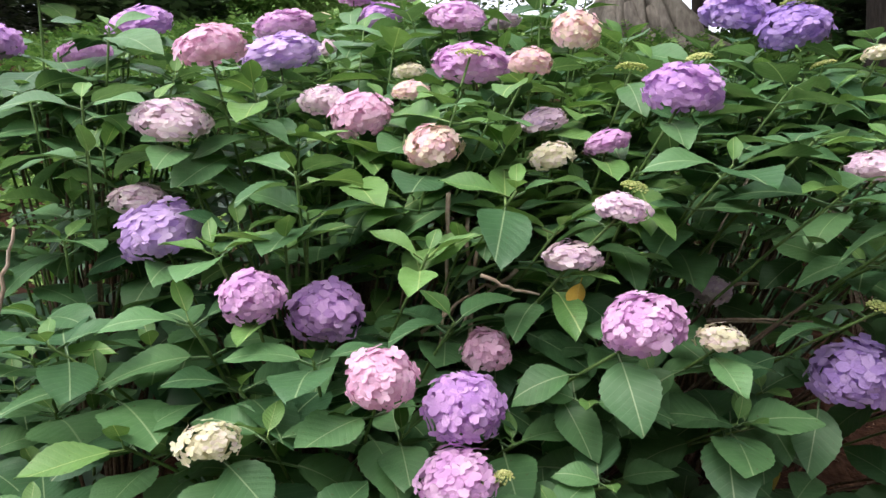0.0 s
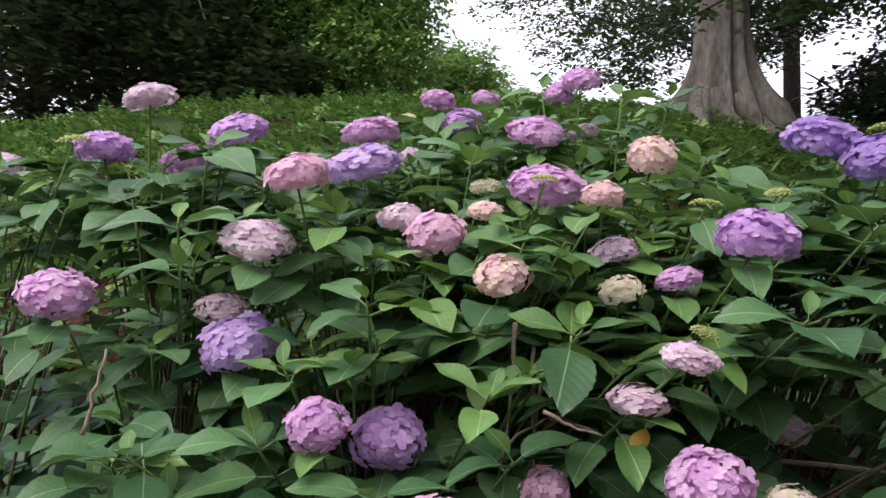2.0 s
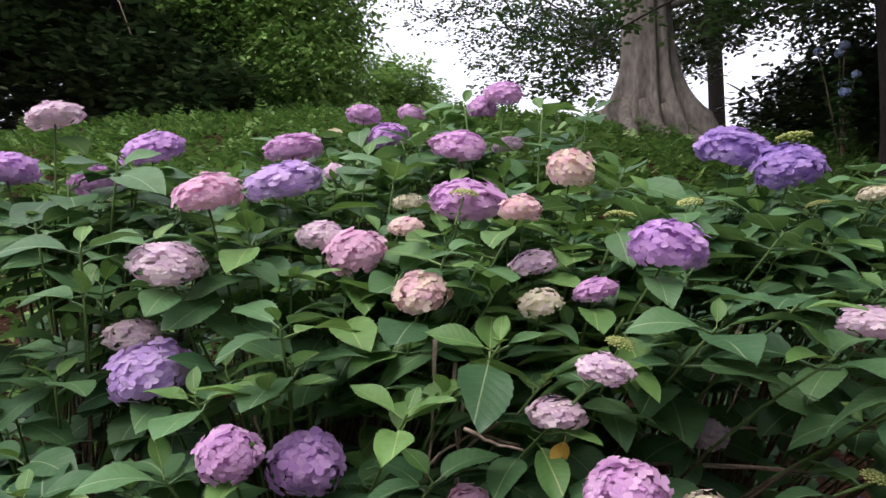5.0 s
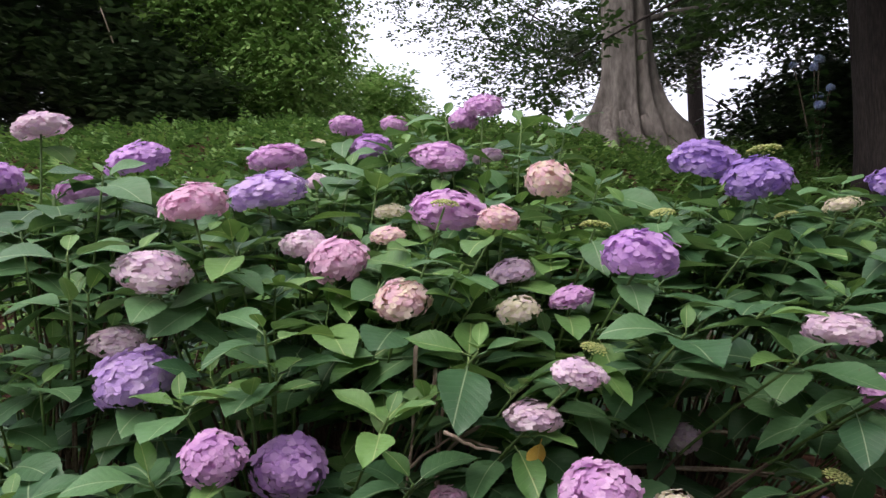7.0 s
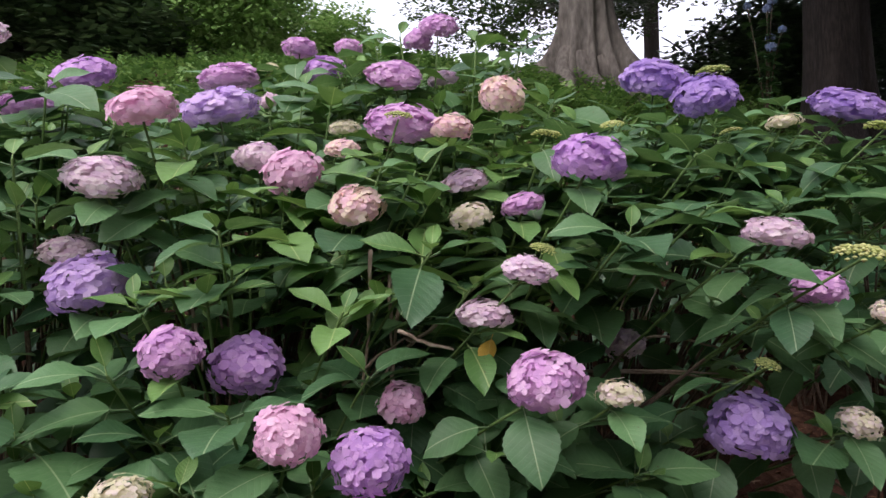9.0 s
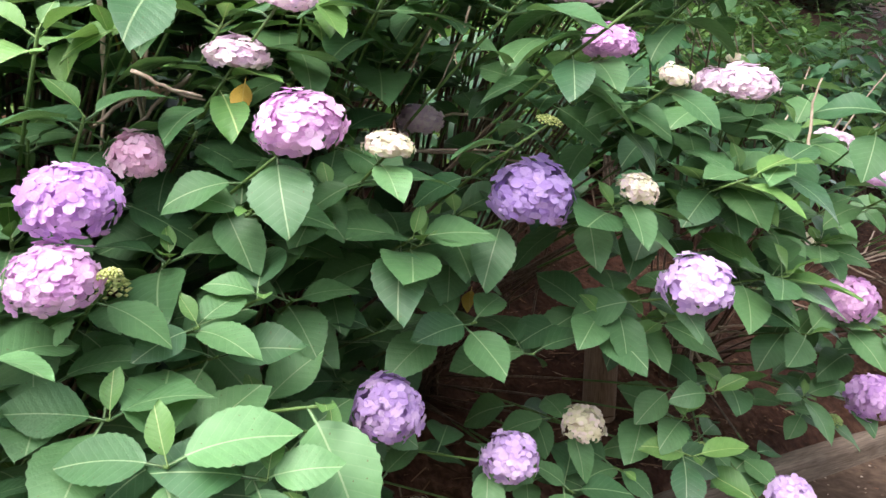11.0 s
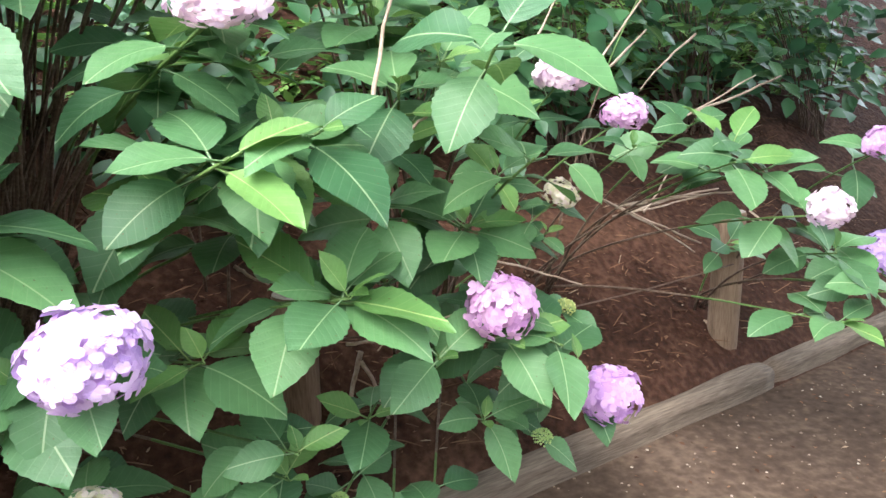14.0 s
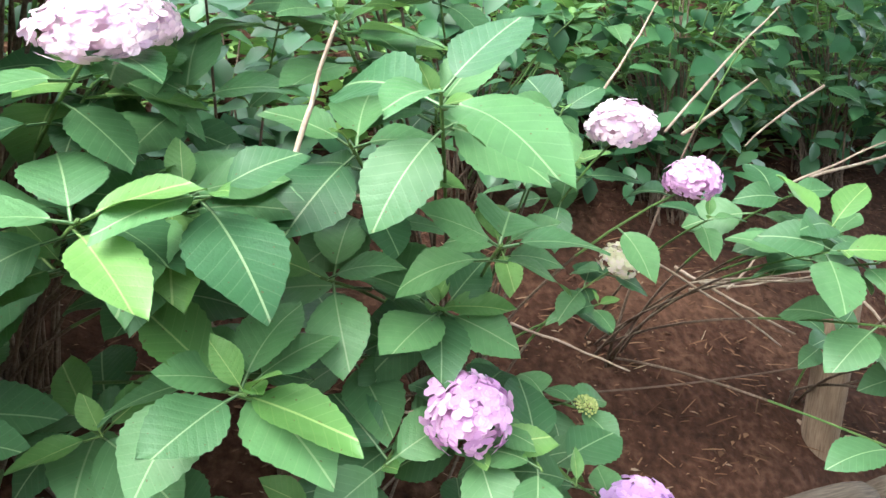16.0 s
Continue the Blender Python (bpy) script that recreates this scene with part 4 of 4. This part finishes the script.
part("crown", crown_mesh("crown", [((-0.62, -2.66, 0.26), 0.20), ((0.18, -2.58, 0.2), 0.22), ((0.5, -2.6, 0.42), 0.25), ((0.9, -2.4, 0.5), 0.25)], 700, 0.07, 0.11, CROWN_MID, seed=6), big, None, "", "stuff")
part("crown", crown_mesh("crown", [((-1.27, -2.2, 0.15), 0.28), ((-1.13, -2.13, -0.22), 0.22), ((-1.5, -2.2, 0.45), 0.3)], 380, 0.06, 0.10, CROWN_MID, seed=7), big, None, "", "stuff")
part("crown", crown_mesh("crown", [((1.3, 0.9, 1.8), 0.45), ((0.75, 0.87, 1.25), 0.3), ((-0.42, 0.76, 1.3), 0.24), ((-0.42, 0.76, 1.7), 0.3), ((0.9, 0.9, 1.7), 0.4), ((1.75, -0.5, 1.3), 0.45), ((2.3, -0.3, 1.35), 0.4)], 5200, 0.07, 0.11, CROWN_DARK, seed=8), big, None, "", "stuff")

# a slender tree behind it
thin_tree = tree("slender_tree", 3.95, 13.8, "slender dark-barked tree standing behind the bank")
part("trunk", trunk_mesh(9.0, 0.15, 0.1, [(0.5, 0.15, 4), (3.0, 0.15, 4)], DARK_BARK, 20), thin_tree)
for b in ((-1.4, 0.4, 6.5), (1.5, -0.3, 6.2), (0.3, 1.0, 8.5)):
    limb(thin_tree, (0, 0, 4.2), b, 0.06, 0.015, DARK_BARK)
part("crown", crown_mesh("crown", [((-1.2, 0.3, 5.4), 1.3), ((1.6, -0.3, 5.0), 1.4), ((0.2, 0.8, 7.6), 2.0), ((3.2, 0.3, 5.2), 1.3), ((-2.6, 0.5, 6.6), 1.2)], 8000, 0.10, 0.17, CROWN_MID, seed=9), thin_tree, None, "", "stuff")

# the airy tree whose leaves show against the sky
airy = tree("airy_tree", 3.3, 17.5, "tall thin-leaved tree against the white sky")
part("trunk", trunk_mesh(9.0, 0.18, 0.1, [(0.5, 0.15, 4), (3.0, 0.15, 4)], DARK_BARK, 20), airy)
for b in ((-3.8, -0.6, 5.2), (-2.0, -0.8, 5.0), (1.6, 0.4, 6.5), (-3.4, 0.8, 7.0)):
    limb(airy, (0, 0, 4.0), b, 0.05, 0.012, DARK_BARK)
part("crown", crown_mesh("crown", [((-3.5, -1.0, 3.7), 0.9), ((-2.4, -0.8, 4.4), 1.3), ((-1.1, -0.6, 4.0), 1.0), ((-0.3, -0.6, 3.4), 0.7), ((-3.6, -0.2, 5.6), 1.5), ((-1.5, 0, 6.0), 1.7), ((-0.5, -0.4, 5.0), 1.2), ((-5.3, 0, 6.6), 1.3), ((-3.1, -0.5, 7.4), 1.8)], 10000, 0.10, 0.17, CROWN_MID, seed=11), airy, None, "", "stuff")

# the mid-distance tree beyond the crest
midt = tree("round_tree", -2.9, 16.0, "bushy green tree standing beyond the crest")
part("trunk", trunk_mesh(4.0, 0.14, 0.1, [(0.5, 0.15, 4)], DARK_BARK, 20), midt)
part("crown", crown_mesh("crown", [((0.2, 0, 2.6), 1.2), ((0.7, -0.3, 1.6), 1.0), ((-0.9, 0, 3.2), 1.3), ((1.5, -0.2, 0.9), 0.7), ((-0.2, 0, 1.2), 1.2), ((0.5, -0.9, 3.1), 0.7), ((1.0, -0.8, 2.5), 0.6), ((1.5, -0.8, 1.6), 0.6)], 34000, 0.09, 0.15, CROWN_LIT, seed=13), midt, None, "", "stuff")

# the drooping bright green tree and the dark evergreens beside it
lit = tree("drooping_tree", -3.1, 9.95, "dense drooping tree with light green foliage")
part("trunk", trunk_mesh(4.5, 0.16, 0.1, [(0.5, 0.15, 4)], DARK_BARK, 20), lit)
part("crown", crown_mesh("crown", [((0.0, -0.6, 2.4), 1.1), ((0.3, -0.7, 1.3), 0.9), ((-0.9, -0.8, 2.6), 1.1), ((0.1, -0.5, 3.6), 1.2), ((-1.1, -0.7, 3.8), 1.2), ((-0.6, -0.6, 1.0), 0.9), ((0.0, -0.3, 0.5), 0.9)], 75000, 0.07, 0.12, CROWN_LIT, seed=15, hang=0.8), lit, None, "", "stuff")
for k, (x, y, blobs) in enumerate(((-5.5, 9.6, [((0, 0, 1.0), 1.1), ((0.9, -0.6, 1.1), 0.9), ((0.2, 0, 2.2), 1.3), ((-0.9, -0.3, 1.8), 1.2), ((0.9, -0.5, 2.6), 1.1), ((0, 0, 3.6), 1.5)]),
                                  (-7.6, 8.6, [((0, 0, 1.0), 1.2), ((0.9, -0.4, 1.4), 1.1), ((0, 0, 2.4), 1.5), ((1.0, -0.3, 3.0), 1.4)]),
                                  (-4.7, 8.9, [((0.2, 0, 0.5), 0.7), ((0.7, -0.3, 0.7), 0.6), ((-0.3, 0, 1.3), 0.8), ((1.1, 0.1, 0.4), 0.5)]))):
    ev = tree("evergreen_shrub", x, y, "dense dark evergreen shrub at the bank top")
    part("trunk", trunk_mesh(2.4, 0.09, 0.05, [(0.5, 0.1, 4)], DARK_BARK, 16), ev)
    part("crown", crown_mesh("crown", blobs, 21000, 0.12, 0.20, CROWN_DARK, seed=20 + k), ev, None, "", "stuff")
    for a in (0.3, 1.9, 3.3, 4.6):
        limb(ev, (0, 0, 0.4), (1.0 * math.cos(a), 1.0 * math.sin(a), 1.9), 0.022, 0.007, TWIG)

# the dark hedge and trunk to the other side, with pale blue hydrangeas
for k, (x, y, blobs) in enumerate(((3.7, 9.4, [((0, 0, 0.5), 0.6), ((0.6, 0, 0.8), 0.7), ((1.3, 0.1, 1.0), 0.8), ((2.1, 0.1, 1.1), 0.8), ((0.9, 0, 0.2), 0.8), ((1.8, 0, 0.2), 0.9)]),
                                  (6.4, 8.6, [((0, 0, 0.8), 1.0), ((0.9, 0, 1.2), 1.2), ((0.3, 0, 2.4), 1.2), ((1.6, -0.4, 3.0), 1.3), ((-0.3, 0.2, -0.4), 0.9)]))):
    ev = tree("dark_hedge", x, y, "dense dark hedge beside the big tree", 0.1)
    part("crown", crown_mesh("crown", blobs, 30000, 0.09, 0.15, CROWN_DARK, seed=30 + k), ev, None, "", "stuff")
    for a in (0.2, 1.6, 2.9, 4.3):
        limb(ev, (0, 0, 0.3), (0.8 * math.cos(a), 0.3 * math.sin(a), 1.0), 0.025, 0.008, DARK_BARK)
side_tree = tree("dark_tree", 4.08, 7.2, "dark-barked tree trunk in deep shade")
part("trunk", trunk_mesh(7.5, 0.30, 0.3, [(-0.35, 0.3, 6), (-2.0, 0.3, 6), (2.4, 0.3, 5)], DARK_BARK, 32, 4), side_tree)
limb(side_tree, (0, 0, 2.6), (-1.6, -0.8, 4.4), 0.10, 0.02, DARK_BARK)
limb(side_tree, (0, 0, 3.0), (1.8, 0.4, 5.0), 0.10, 0.02, DARK_BARK)
# two limbs out of view, reaching towards the shading clumps
limb(side_tree, (0, 0, 3.2), (0.8, -4.2, 4.4), 0.10, 0.03, DARK_BARK)
limb(side_tree, (0, 0, 3.4), (2.4, -4.4, 4.2), 0.10, 0.02, DARK_BARK)
# clumps from the sixth on are out of view, added to shade the bank
part("crown", crown_mesh("crown", [((-1.3, -0.6, 4.4), 1.1), ((0.4, -0.5, 4.8), 1.4), ((1.6, 0.2, 4.6), 1.4), ((0.2, 0.4, 6.2), 1.8), ((1.3, -0.6, 3.4), 0.9), ((-0.6, -3.2, 4.0), 1.5), ((0.8, -4.2, 4.2), 1.6), ((1.4, -6.0, 4.2), 1.6), ((2.4, -2.5, 4.0), 1.6), ((-0.4, -5.2, 4.6), 1.3), ((2.6, -4.6, 3.6), 1.4), ((-1.6, -6.6, 3.6), 1.3), ((0.2, -7.4, 3.6), 1.4), ((3.6, -6.4, 3.4), 1.6), ((2.0, -7.8, 3.6), 1.4), ((4.2, -3.6, 3.4), 1.7), ((-1.0, -5.0, 1.1), 0.95), ((0.2, -6.2, 1.2), 1.1), ((-1.2, -6.2, 1.1), 0.9), ((-0.2, -4.2, 1.3), 1.0), ((1.2, -5.2, 1.0), 1.1), ((-0.2, -7.4, 1.3), 0.9), ((0.6, -3.6, 1.0), 0.9), ((2.2, -6.6, 1.0), 1.1), ((-0.5, -6.7, 1.0), 0.95), ((0.6, -5.4, 0.9), 1.0)], 140000, 0.12, 0.18, CROWN_DARK, seed=41), side_tree, None, "", "stuff")
blue_bush = tagged(new("hydrangea_bush"), "pale blue hydrangea bush in front of the dark hedge", "hydrangea", "hydrangea bushes on the bank")
blue_bush.location = (3.72, 8.1, ground_z(3.72, 8.1))
blue_me = [mesh("flower_head", *head_mesh("flower_head", 50 + v), [BLUE_PETAL], False) for v in range(2)]
for k in range(7):
    tip = Vector((rng.uniform(-0.22, 0.22), rng.uniform(-0.3, 0.0), rng.uniform(0.75, 1.35)))
    vs, fs = tube(arc(Vector((0, 0, -0.05)), tip * 0.5 + Vector((0, 0, 0.2)), tip, 6), [0.008] * 7, 6)
    st = part("stem", mesh("stem", vs, fs, [WOODY]), blue_bush)
    part("flower_head", blue_me[k % 2], st, Matrix.Translation(tip) @ Matrix.Scale(rng.uniform(0.04, 0.06), 4), "pale blue flower head")
    for j in range(14):
        a = rng.uniform(0, 6.28)
        part("leaf", rng.choice(LEAVES), st, Matrix.Translation(tip * rng.uniform(0.25, 0.95)) @ Matrix.Rotation(a, 4, "Z") @ Matrix.Scale(0.13, 4))

# unseen hedges added across the path behind the walker, to block low light
for k in range(6):
    p = ORIGIN + ALONG * (-7.5 + 3.4 * k) + ACROSS * -5.6
    ev = tree("shading_hedge", p.x, p.y, "unseen tall dark hedge added across the path to block low light", 0.1)
    part("crown", crown_mesh("crown", [((0, 0, 0.9), 1.3), ((1.5, 0.1, 1.0), 1.3), ((0.2, 0, 2.6), 1.4), ((1.7, 0, 2.5), 1.4), ((0.9, 0, 3.0), 1.2)], 9000, 0.16, 0.26, CROWN_DARK, seed=60 + k), ev, None, "", "stuff")
    part("trunk", trunk_mesh(3.0, 0.08, 0.05, [(0.5, 0.1, 4)], DARK_BARK, 14), ev)
